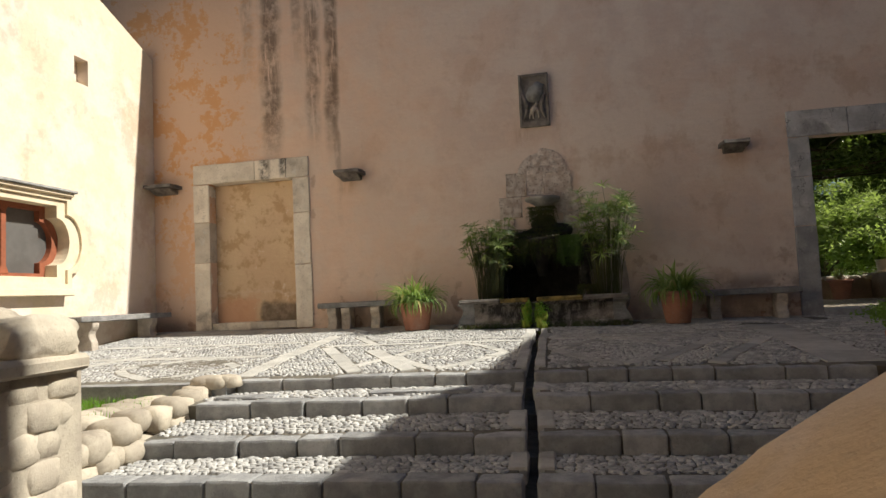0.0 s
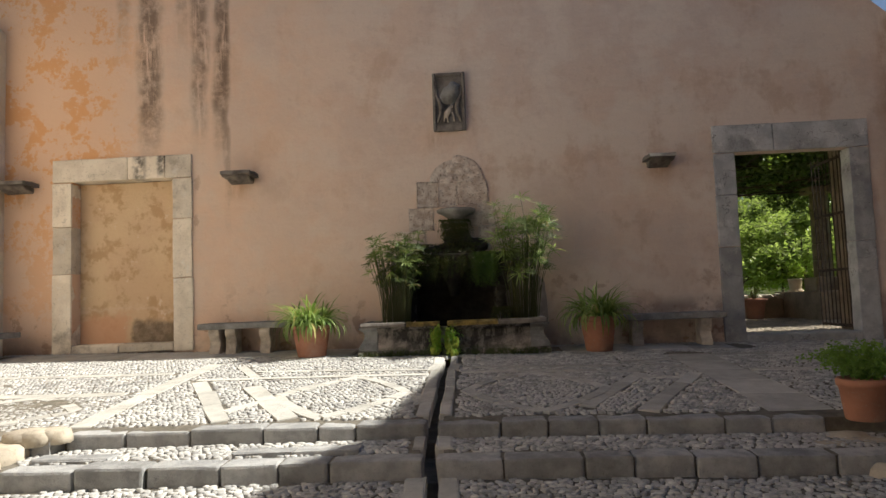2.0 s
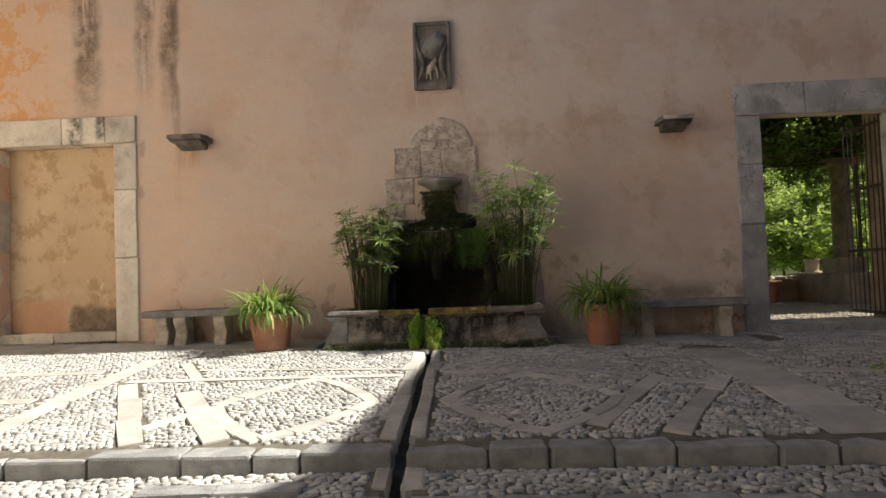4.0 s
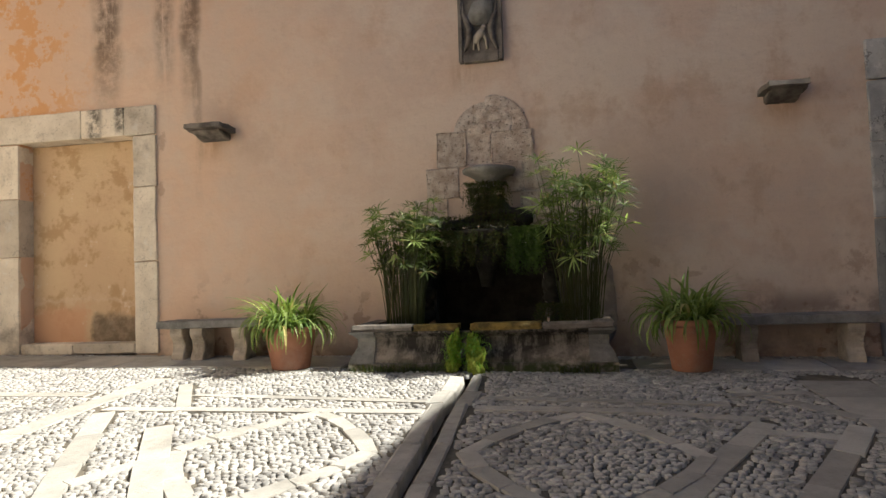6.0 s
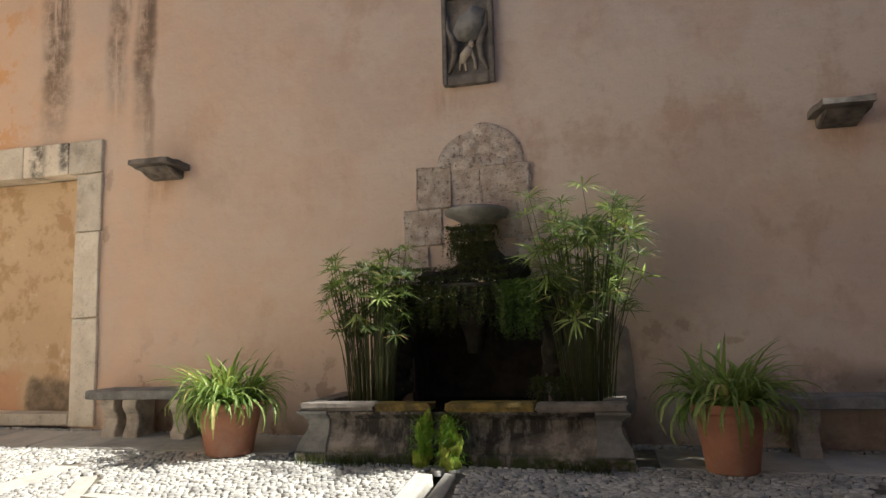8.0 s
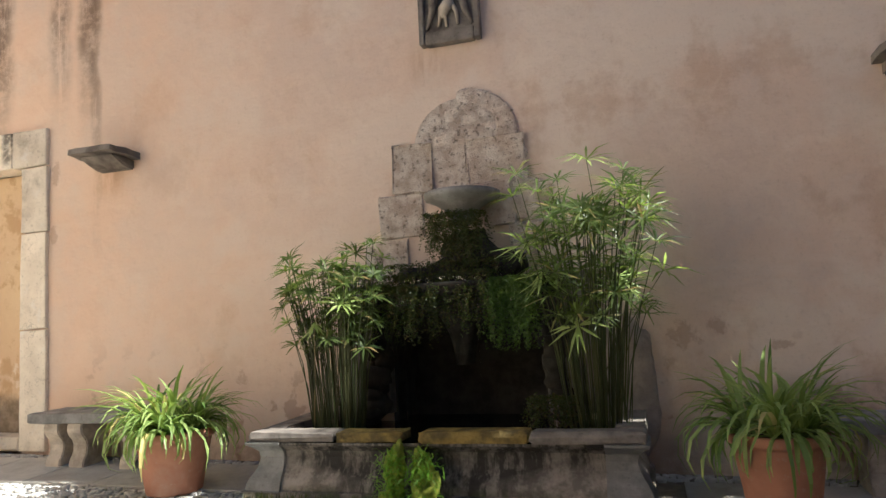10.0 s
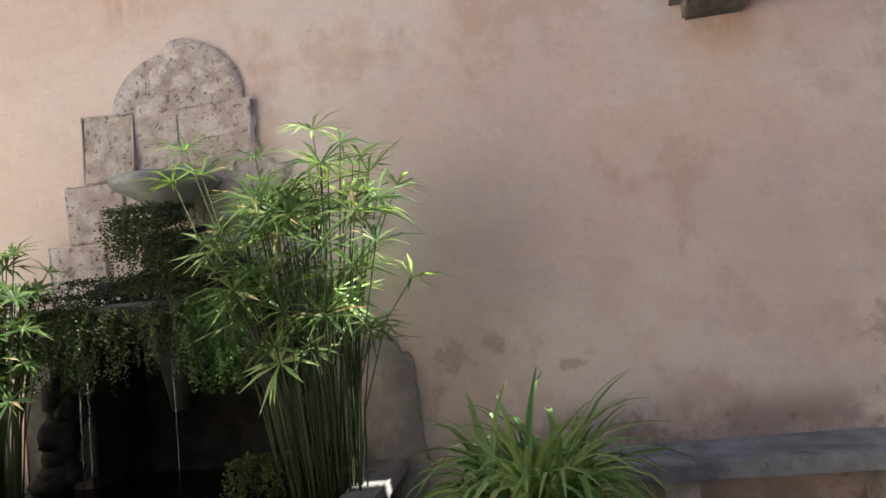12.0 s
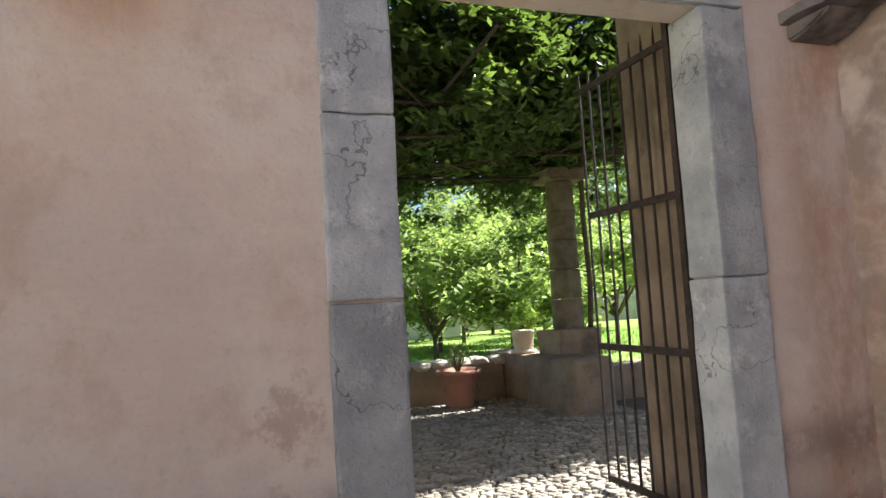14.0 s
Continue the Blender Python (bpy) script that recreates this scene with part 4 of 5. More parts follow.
def build_fountain():
    f = thing("wall_fountain", (0, 0, 0.015), "old dripping wall fountain of porous stone with mossy basin", "fountain")
    r = random.Random(8)
    # stepped stone backing, where the plaster has been left off
    tiers = [(-0.60, -0.28, 2.06, 2.44), (-0.275, -0.005, 2.07, 2.43), (0.0, 0.44, 2.08, 2.42), (-0.72, -0.36, 1.72, 2.05), (0.12, 0.34, 1.75, 2.07), (0.35, 0.53, 1.78, 2.07),
             (-0.86, -0.5, 1.38, 1.71), (0.3, 0.68, 1.40, 1.76), (-0.98, -0.66, 0.92, 1.37), (-0.99, -0.66, 0.42, 0.91), (0.51, 0.86, 0.95, 1.38), (0.51, 0.87, 0.42, 0.94)]
    for i, (x0, x1, z0, z1) in enumerate(tiers):
        deep = -0.024 if i < 8 else -0.10
        part("backing_stone", block(x0, x1, deep + r.uniform(-.008, .008), 0.05, z0, z1, 0.010, 0.016, i), M_TUFA if i < 8 else M_DARKSTONE, f)
    for i in range(34):
        a = math.pi * (i + 0.5) / 34 if i < 16 else r.uniform(0, math.pi)
        rad = 0.33 if i < 16 else r.uniform(0.02, 0.27)
        part("arch_stone", boulder((-0.035 + rad * math.cos(a) * 1.08, -0.01, 2.43 + rad * math.sin(a)), (0.075, 0.02, 0.065), 400 + i, 2, 0.2, 0.6), M_TUFA, f)
    bm = bmesh.new()
    prism(bm, [(-0.035 + 0.375 * math.cos(i * math.pi / 20), 2.39 + 0.36 * math.sin(i * math.pi / 20)) for i in range(21)], 1, -0.02, 0.03)
    part("arch_bed", bm, M_TUFA, f)
    for i in range(22):
        part("backing_rubble", boulder((r.uniform(0.48, 0.6), -0.01, r.uniform(1.42, 2.02)) if i < 12 else (r.uniform(0.36, 0.42), -0.01, r.uniform(2.05, 2.3)), (0.06, 0.02, 0.05), 450 + i, 2, 0.2, 0.6), M_TUFA, f)
    # rounded shoulder to one side
    bm = boulder((1.05, 0.0, 0.56), (0.19, 0.11, 0.48), 500, 4, 0.28, 0.2)
    part("shoulder", bm, M_SHOULDER, f, "rough grey rendered stone shoulder", True)
    # upper bowl on its corbel
    bm = bmesh.new()
    lathe(bm, [(0.06, 1.70), (0.10, 1.78), (0.13, 1.84), (0.20, 1.90), (0.265, 1.935), (0.28, 1.96), (0.28, 1.99), (0.26, 2.0), (0.22, 1.985), (0.05, 1.95)], 36, (-0.02, -0.16, 0), 0.006)
    for v in bm.verts:
        v.co.z = 1.99 - (1.99 - v.co.z) * 0.8
    part("upper_bowl", bm, M_SEAT, f, "worn stone upper bowl", True)
    for i, (c, size) in enumerate((((-0.03, -0.05, 1.62), (0.16, 0.14, 0.13)), ((0.06, -0.07, 1.49), (0.21, 0.17, 0.12)), ((-0.14, -0.06, 1.43), (0.2, 0.16, 0.11)),
                                   ((0.24, -0.05, 1.46), (0.16, 0.13, 0.13)), ((-0.4, -0.05, 1.40), (0.17, 0.13, 0.09)))):
        part("wet_rock", boulder(c, size, 510 + i, 3, 0.5, 0.2), M_WETSHADE, f, "dripping black rock", True)
    # uneven rocks round the mouth of the niche, coloured dark for its shade
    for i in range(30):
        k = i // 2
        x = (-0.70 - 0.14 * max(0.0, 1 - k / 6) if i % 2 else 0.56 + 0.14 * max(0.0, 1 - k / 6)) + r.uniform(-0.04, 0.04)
        part("niche_rock", boulder((x, -0.13 + r.uniform(-0.05, 0.03), 0.36 + k * 0.066), (r.uniform(0.06, 0.11), 0.1, r.uniform(0.06, 0.1)), 560 + i, 2, 0.4, 0.4), M_WETSHADE, f, "", True)
    # middle ledge and its bracket
    bm = bmesh.new()
    lathe(bm, [(0.06, 0.75), (0.10, 0.95), (0.16, 1.1), (0.30, 1.2), (0.46, 1.27), (0.5, 1.31), (0.5, 1.34), (0.42, 1.345)], 36, (-0.1, 0.0, 0), 0.02)
    part("middle_bowl", bm, M_WETSHADE, f, "wet mossy middle bowl", True)
    # lining coloured black so the recess reads as deep shade
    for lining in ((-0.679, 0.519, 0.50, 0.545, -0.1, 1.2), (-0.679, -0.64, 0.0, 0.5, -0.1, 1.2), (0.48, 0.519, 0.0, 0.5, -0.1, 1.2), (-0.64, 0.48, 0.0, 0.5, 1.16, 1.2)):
        part("niche_slab", block(*lining, 0.008, 0.003, 5), M_WETSHADE, f, "wet niche lining, coloured black for the shade of the recess")
    # basin: swept body, separate rim stones
    profile = [(-0.08, 0.135), (0.045, 0.135), (0.06, 0.125), (0.065, 0.105), (0.10, 0.10), (0.135, 0.085), (0.17, 0.06), (0.21, 0.04), (0.26, 0.03), (0.30, 0.04), (0.33, 0.075), (0.345, 0.1), (0.362, 0.105)]
    xl, xr, yf = -1.22, 1.04, -0.83
    bm = bmesh.new()
    rows = []
    for z, o in profile:
        rows.append([bm.verts.new(v) for v in ((xl - o, 0.0, z), (xl - o, yf - o, z), (-0.9, yf - o, z), (-0.3, yf - o, z), (0.3, yf - o, z), (0.8, yf - o, z), (xr + o, yf - o, z), (xr + o, 0.0, z))])
    for a, b in zip(rows, rows[1:]):
        for k in range(7):
            bm.faces.new((a[k], a[k + 1], b[k + 1], b[k]))
    part("basin_body", bm, M_BASIN, f, "moulded basin front streaked black and green")
    for i, (x0, x1, y0, y1, m) in enumerate(((-1.33, -0.72, -0.94, -0.75, M_DARKSTONE), (-0.715, -0.275, -0.93, -0.74, M_GOLDMOSS), (-0.165, 0.5, -0.94, -0.75, M_GOLDMOSS), (0.505, 1.15, -0.95, -0.75, M_DARKSTONE))):
        part("rim_stone", block(x0, x1, y0, y1, 0.36, 0.425, 0.022, 0.007, 520 + i), m, f)
    for x in (-1.33, 0.97):
        part("rim_stone", block(x, x + 0.18, -0.745, -0.005, 0.36, 0.428, 0.02, 0.006, int(x * 10)), M_DARKSTONE, f)
    for s in (-1, 1):
        # the corner scroll stands a little proud and follows the same moulding
        bm = bmesh.new()
        edge, rows = (xl if s < 0 else xr), []
        for z, o in profile[2:]:
            o += 0.022
            rows.append([bm.verts.new(v) for v in ((edge - s * 0.12, yf + 0.02, z), (edge - s * 0.12, yf - o, z), (edge + s * o, yf - o, z), (edge + s * o, yf + 0.17, z), (edge - s * 0.02, yf + 0.17, z))])
        for a, b in zip(rows, rows[1:]):
            for k in range(5):
                bm.faces.new((a[k], a[(k + 1) % 5], b[(k + 1) % 5], b[k]))
        bm.faces.new(rows[0])
        bm.faces.new(rows[-1])
        bmesh.ops.recalc_face_normals(bm, faces=bm.faces[:])
        part("end_pilaster", bm, M_SEAT, f, "pale moulded corner of the basin")
    bm = bmesh.new()
    box(bm, -1.2, 1.02, -0.8, 0.3, 0.0, 0.345)
    part("water", bm, M_WATER, f, "dark still water")
    # moss round the outlet
    for i, (c, s) in enumerate((((-0.32, -0.96, 0.17), (0.055, 0.045, 0.12)), ((-0.285, -0.97, 0.31), (0.035, 0.04, 0.07)), ((-0.13, -0.97, 0.19), (0.055, 0.05, 0.13)), ((-0.11, -1.02, 0.06), (0.07, 0.06, 0.12)), ((-0.33, -1.0, 0.04), (0.06, 0.06, 0.1)))):
        part("moss_clump", boulder(c, s, 540 + i, 4, 0.9, 0.1), M_MOSS, f, "bright green moss", True)
    bm = bmesh.new()
    for i in range(520):
        x, y = r.choice((r.gauss(-0.31, 0.04), r.gauss(-0.11, 0.05))), -1.0 - r.uniform(0, 0.07)
        z = r.uniform(0.02, 0.33)
        a, L = r.uniform(0, math.tau), r.uniform(0.04, 0.11)
        p = Vector((x, y, z))
        d = Vector((math.cos(a) * 0.6, -abs(math.sin(a)) * 0.6, r.uniform(-0.3, 0.9))).normalized()
        strap(bm, [p, p + d * L * 0.6, p + d * L - Vector((0, 0, 0.02))], [0.004, 0.003, 0.001], (-math.sin(a), math.cos(a), 0.2))
    tagged(part("grass_tuft", bm, M_GRASS, f, "bright grass and moss at the outlet"), kind="stuff")
    bm = bmesh.new()
    for i in range(420):
        x = r.choice((r.uniform(-1.2, -0.75), r.uniform(-1.3, -0.3), r.uniform(0.65, 1.0)))
        y = -0.98 - r.uniform(0.0, 0.12)
        a, L = r.uniform(0, math.tau), r.uniform(0.03, 0.09)
        p = Vector((x, y, ground(x, y) - 0.01))
        d = Vector((math.cos(a) * 0.5, math.sin(a) * 0.5, 1)).normalized()
        strap(bm, [p, p + d * L * 0.6, p + d * L], [0.004, 0.003, 0.001], (-math.sin(a), math.cos(a), 0))
    tagged(part("weed", bm, M_FERN, f, "small weeds along the basin foot"), kind="stuff")
    # threads of falling water
    bm = bmesh.new()
    for x, y, z in ((0.12, -0.45, 1.28), (-0.42, -0.4, 1.2), (-0.36, -0.42, 1.22)):
        tube(bm, [(x, y, z), (x + 0.004, y - 0.01, (z + 0.35) / 2), (x, y - 0.01, 0.36)], [0.0016, 0.001, 0.0013], 5)
    for i in range(90):
        x = r.uniform(-0.5, 0.3)
        c = (x, -0.4 - 0.08 * math.cos((x + 0.1) * 4), 1.35 + r.uniform(-0.012, 0.02))
        tube(bm, [c, (c[0], c[1], c[2] + 0.012)], 0.005, 5)
    part("dripping_water", bm, M_GLASS, f, "bright drops of running water")

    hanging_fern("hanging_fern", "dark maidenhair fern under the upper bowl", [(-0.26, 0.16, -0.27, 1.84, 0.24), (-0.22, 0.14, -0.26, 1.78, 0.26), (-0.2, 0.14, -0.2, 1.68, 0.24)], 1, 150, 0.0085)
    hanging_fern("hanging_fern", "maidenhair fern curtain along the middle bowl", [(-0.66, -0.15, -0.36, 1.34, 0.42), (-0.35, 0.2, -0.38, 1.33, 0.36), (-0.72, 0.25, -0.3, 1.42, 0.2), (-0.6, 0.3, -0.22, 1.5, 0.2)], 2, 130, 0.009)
    hanging_fern("hanging_fern", "thick green fern hanging beside the niche, coloured darker for shade", [(0.2, 0.52, -0.34, 1.36, 0.48)], 3, 220, 0.010, M_DARKFERN)
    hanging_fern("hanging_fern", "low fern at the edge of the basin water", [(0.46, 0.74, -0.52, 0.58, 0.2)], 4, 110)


def papyrus(name, base, spread, count, seed, label, tall, lean, heads, front=()):
    """Tall sedge: a sheaf of stems, each with an umbrella of narrow leaves."""
    p = thing(name, (base[0], base[1], 0.34), label, "plant", "sedges in the basin")
    r = random.Random(seed)
    for i in range(count + len(front)):
        a, d = r.uniform(0, math.tau), math.sqrt(r.random())
        foot = Vector((math.cos(a) * 0.19 * d, math.sin(a) * 0.13 * d, 0))
        h = tall * (r.uniform(0.46, 0.92) if i % 5 else r.uniform(0.75, 1.03))
        wide = spread * d * (0.55 + 0.6 * h / tall) * r.uniform(0.75, 1.15)
        head = Vector((math.cos(a) * wide + lean[0] * h, math.sin(a) * wide * 0.75 + lean[1] * h, h))
        head.y = min(head.y, -0.04 - base[1])
        if i >= count:
            head = Vector(front[i - count]) - Vector((base[0], base[1], 0.34))
            h = head.z
        old = i % 5 == 0 and h < tall * 0.75
        bend = r.uniform(0.0, 0.12)
        mid = foot * 0.55 + Vector((head.x * 0.4, head.y * 0.4, h * (0.52 + bend)))
        bm = bmesh.new()
        tube(bm, [foot, mid, head], [0.0042, 0.0036, 0.0026], 5)
        stem = part("stem", bm, M_DRYSEDGE if old else M_STEM, p)
        leaves = bmesh.new()
        n = r.randint(11, 16)
        size = heads[1] if i >= count else r.uniform(*heads) * (0.65 if old else 1)
        tilt = (Vector((head.x - mid.x, head.y - mid.y, head.z - mid.z)).normalized() + Vector((r.uniform(-.5, .5), r.uniform(-.7, .2), 0))).normalized()
        side = tilt.cross(Vector((0.2, 1, 0.1))).normalized()
        other = tilt.cross(side)
        for k in range(n):
            b = k * math.tau / n + r.uniform(-0.2, 0.2)
            out = side * math.cos(b) + other * math.sin(b)
            rise = r.uniform(0.0, 0.6) if not old else r.uniform(-1.6, -0.3)
            L = size * r.uniform(0.65, 1.15)
            p1 = head + (out + tilt * rise).normalized() * L * 0.5
            p2 = head + (out + tilt * rise * 0.6).normalized() * L - Vector((0, 0, L * r.uniform(0.0, 0.16)))
            if base[1] + p2.y > -0.005:
                continue
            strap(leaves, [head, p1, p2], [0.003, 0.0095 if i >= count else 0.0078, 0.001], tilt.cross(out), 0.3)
        # listed front heads get the brighter leaf colour that stands for sun
        part("leaf_umbrella", leaves, M_DRYSEDGE if old and i < count else M_LITSEDGE if i >= count else M_SEDGE, stem)


# ---- pots, benches, plaque, corbels, window ----
def potted_plant(place, radius, height, seed, label, leaves=150, reach=0.52):
    pot = thing("potted_plant", place, label, "potted plant", "terracotta pots in the court")
    bm = bmesh.new()
    R, h = radius, height
    lathe(bm, [(R * 0.66, 0), (R * 0.69, 0.01), (R * 0.92, h * 0.84), (R * 0.94, h * 0.87), (R, h * 0.875), (R * 1.02, h * 0.9), (R * 1.02, h * 0.985), (R * 0.99, h), (R * 0.92, h), (R * 0.9, h * 0.93), (0.05, h * 0.93)], 40, wobble=0.003)
    part("pot", bm, M_POT, pot, "terracotta pot", True)
    bm = bmesh.new()
    lathe(bm, [(R * 0.89, h * 0.9), (R * 0.88, h * 0.945), (0.02, h * 0.96)], 24)
    part("soil", bm, M_SOIL, pot)
    r = random.Random(seed)
    # several crowded fans, each with its own lean
    fans = [(0.0, 0.0)] + [(R * 0.62, k * math.tau / 7 + r.uniform(-0.3, 0.3)) for k in range(7)]
    for i in range(leaves):
        d, a = fans[i % len(fans)]
        foot = Vector((math.cos(a) * d + r.gauss(0, 0.022), math.sin(a) * d + r.gauss(0, 0.022), h * 0.95))
        L = reach * r.choice((0.55, 0.75, 0.9, 1.0, 1.08)) * r.uniform(0.85, 1.1)
        droop = r.uniform(0.1, 1.25) if d else r.uniform(0.0, 0.8)
        w = r.uniform(0.009, 0.0155)
        b = a + r.gauss(0, 0.95) if d else r.uniform(0, math.tau)
        out = Vector((math.cos(b), math.sin(b), 0))
        # the leaf leaves the soil steeply, arches over, and its tip falls
        pts, p, angle = [], foot, math.radians(84 - 48 * droop + r.uniform(-10, 10))
        for k in range(7):
            pts.append(p)
            p = p + (out * math.cos(angle) + Vector((0, 0, math.sin(angle)))) * L / 6
            angle -= math.radians(7 + 24 * droop * (0.5 + 0.16 * k) + r.uniform(-5, 9))
        bm = bmesh.new()
        strap(bm, pts, [w * 0.7, w, w, w, w * 0.85, w * 0.55, w * 0.08], (-out.y, out.x, 0), r.uniform(0.2, 0.6))
        part("leaf", bm, M_STRAPDRY if i % 19 == 0 else M_STRAP, pot)
    return pot


def feathery_pot(place, label):
    pot = thing("potted_fern", place, label, "potted plant", "terracotta pots in the court")
    bm = bmesh.new()
    lathe(bm, [(0.12, 0), (0.125, 0.01), (0.155, 0.24), (0.17, 0.245), (0.172, 0.29), (0.16, 0.3), (0.145, 0.29), (0.14, 0.27), (0.02, 0.27)], 36, wobble=0.002)
    part("pot", bm, M_POT, pot, "terracotta pot", True)
    r = random.Random(77)
    bm = bmesh.new()
    for i in range(170):
        a, d = r.uniform(0, math.tau), r.random()
        L = r.uniform(0.16, 0.34)
        out = Vector((math.cos(a), math.sin(a), 0))
        pts = [Vector((0, 0, 0.27)) + out * (0.1 * d + L * f * (0.25 + 0.75 * d)) + Vector((0, 0, L * 0.9 * math.sin(f * (1.2 + d * 0.9)) * (1.05 - d * 0.4))) for f in [k / 9 for k in range(10)]]
        frond_leaflets(bm, pts[2:], 0.016, r, 3)
    part("foliage", bm, M_FEATHER, pot, "soft feathery fern fronds")


def bench(place, length, turn, label, legs):
    b = thing("stone_bench", place, label, "bench", "stone benches along the walls", turn)
    bm = worn(0, length, -0.42, -0.02, 0.35, 0.435, 0.009, 8, 0.02, length)
    part("seat", bm, M_SEAT, b, "blackened stone seat slab")
    for x in legs:
        prof = [(-0.39, 0.355), (-0.40, 0.31), (-0.395, 0.275), (-0.375, 0.24), (-0.35, 0.215), (-0.335, 0.17), (-0.338, 0.12), (-0.352, 0.085), (-0.372, 0.06), (-0.38, 0.03), (-0.38, -0.1), (-0.12, -0.1), (-0.12, 0.355)]
        bm = bmesh.new()
        prism(bm, prof, 0, x - 0.075, x + 0.075)
        bmesh.ops.bevel(bm, geom=[e for e in bm.edges if e.calc_face_angle(0) > 0.6], offset=0.008, segments=2, affect="EDGES")
        part("leg", bm, M_BENCHLEG, b, "scrolled pale stone leg")


def build_plaque():
    q = thing("relief_plaque", (-0.07, 0, 3.63), "dark weathered stone relief with a shield, set in the wall", "plaque")
    part("slab", block(-0.225, 0.225, -0.05, 0.03, -0.42, 0.42, 0.012, 0.004, 2), M_DARKSTONE, q)
    for x0, x1, z0, z1 in ((-0.24, -0.195, -0.43, 0.435), (0.195, 0.24, -0.43, 0.435), (-0.19, 0.19, 0.39, 0.435), (-0.19, 0.19, -0.435, -0.34)):
        part("border", block(x0, x1, -0.085, 0.0, z0, z1, 0.012, 0.004, int(x0 * 99)), M_DARKSTONE, q)
    bm = bmesh.new()
    cup = [(0.15 * math.cos(math.pi + k * math.pi / 12) + 0.01, 0.06 + 0.1 * math.sin(math.pi + k * math.pi / 12)) for k in range(13)]
    prism(bm, cup + [(0.15, 0.2), (0.185, 0.24), (0.12, 0.27), (0.09, 0.31), (0.02, 0.29), (0.0, 0.24), (-0.08, 0.22)], 1, -0.085, -0.04)
    bmesh.ops.bevel(bm, geom=bm.edges[:], offset=0.014, segments=2, affect="EDGES")
    part("shield", bm, M_SEAT, q, "paler worn shield", True)
    for s in (-1, 1):
        bm = bmesh.new()
        tube(bm, [(s * 0.185, -0.06, 0.24), (s * 0.18, -0.07, 0.1), (s * 0.145, -0.075, 0.02), (s * 0.11, -0.08, -0.08), (s * 0.13, -0.075, -0.2), (s * 0.18, -0.06, -0.31)], [0.012, 0.02, 0.03, 0.032, 0.026, 0.012], 8)
        part("scroll", bm, M_DARKSTONE, q, "", True)
    bm = bmesh.new()
    for pts in ([(-0.08, -0.06, -0.3), (-0.06, -0.075, -0.16), (0.01, -0.085, -0.1), (0.045, -0.07, -0.05)], [(-0.02, -0.06, -0.31), (-0.03, -0.07, -0.2), (0.01, -0.08, -0.12)], [(0.07, -0.06, -0.3), (0.06, -0.07, -0.2), (0.02, -0.08, -0.11)]):
        tube(bm, pts, [0.012, 0.016, 0.02, 0.02][:len(pts)], 6)
    tube(bm, [(-0.045, -0.06, -0.24), (-0.03, -0.08, -0.18), (0.01, -0.08, -0.13), (0.03, -0.08, -0.1)], [0.02, 0.042, 0.045, 0.02], 8)
    tube(bm, [(0.035, -0.085, -0.1), (0.04, -0.09, -0.07), (0.045, -0.085, -0.04)], [0.018, 0.03, 0.016], 8)
    part("carving", bm, M_BENCHLEG, q, "pale worn carving", True)


def build_corbels():
    for i, (x0, x1, label) in enumerate(((-3.47, -2.98, "dark stone corbel slab jutting from the plaster"), (2.70, 3.12, "dark stone corbel slab with a sunlit chipped edge"),
                                         (WALL_LEFT - 0.03, -6.42, "dark stone corbel slab in the wall's inner corner"), (6.11, WALL_RIGHT + 0.03, "pale-edged stone corbel slab above the rust-stained corner"))):
        c = thing("corbel", ((x0 + x1) / 2, 0, (2.61, 2.56, 2.62, 2.59)[i]), label, "corbel", "corbels on the wall")
        w = (x1 - x0) / 2
        bm = bmesh.new()
        prism(bm, [(0.06, 0.03), (0.06, 0.09), (-0.33, 0.1), (-0.34, 0.05)], 0, -w, w)
        bmesh.ops.subdivide_edges(bm, edges=bm.edges[:], cuts=4, use_grid_fill=True)
        for v in bm.verts:
            v.co += noise.noise_vector(v.co * 9 + Vector((i * 3, 0, 0))) * 0.012
            if v.co.y < -0.2:
                v.co.x *= 0.9
        bracket = bmesh.new()
        prism(bracket, [(0.06, -0.06), (0.06, 0.035), (-0.26, 0.04), (-0.2, 0.0), (-0.08, -0.045)], 0, -w * 0.72, w * 0.72)
        bmesh.ops.bevel(bracket, geom=bracket.edges[:], offset=0.012, segments=2, affect="EDGES")
        part("bracket", bracket, M_DARKSTONE, c)
        part("slab", bm, M_DARKSTONE, c)


def window_outline(y0, y1, z0, z1, bulge):
    """A rectangle with a round ear in the middle of each upright side."""
    zc, r = (z0 + z1) / 2, (z1 - z0) * 0.33
    pts = [(y0, z0), (y1, z0)]
    for sgn, y in ((1, y1), (-1, y0)):
        arc = [(y + sgn * bulge * math.cos(a), zc + r * math.sin(a) * sgn) for a in [(-0.5 + k / 12) * math.pi for k in range(13)]]
        pts += [(y, zc - r * sgn)] + arc[1:-1] + [(y, zc + r * sgn)]
        pts += [(y1, z1), (y0, z1)] if sgn > 0 else []
    return pts


def ring(bm, outer, inner, x0, x1):
    n = len(outer)
    vs = [[bm.verts.new((x, *p)) for p in loop] for x, loop in ((x1, outer), (x1, inner), (x0, inner), (x0, outer))]
    for a, b in zip(vs, vs[1:] + vs[:1]):
        for i in range(n):
            bm.faces.new((a[i], a[(i + 1) % n], b[(i + 1) % n], b[i]))
    bmesh.ops.recalc_face_normals(bm, faces=bm.faces[:])


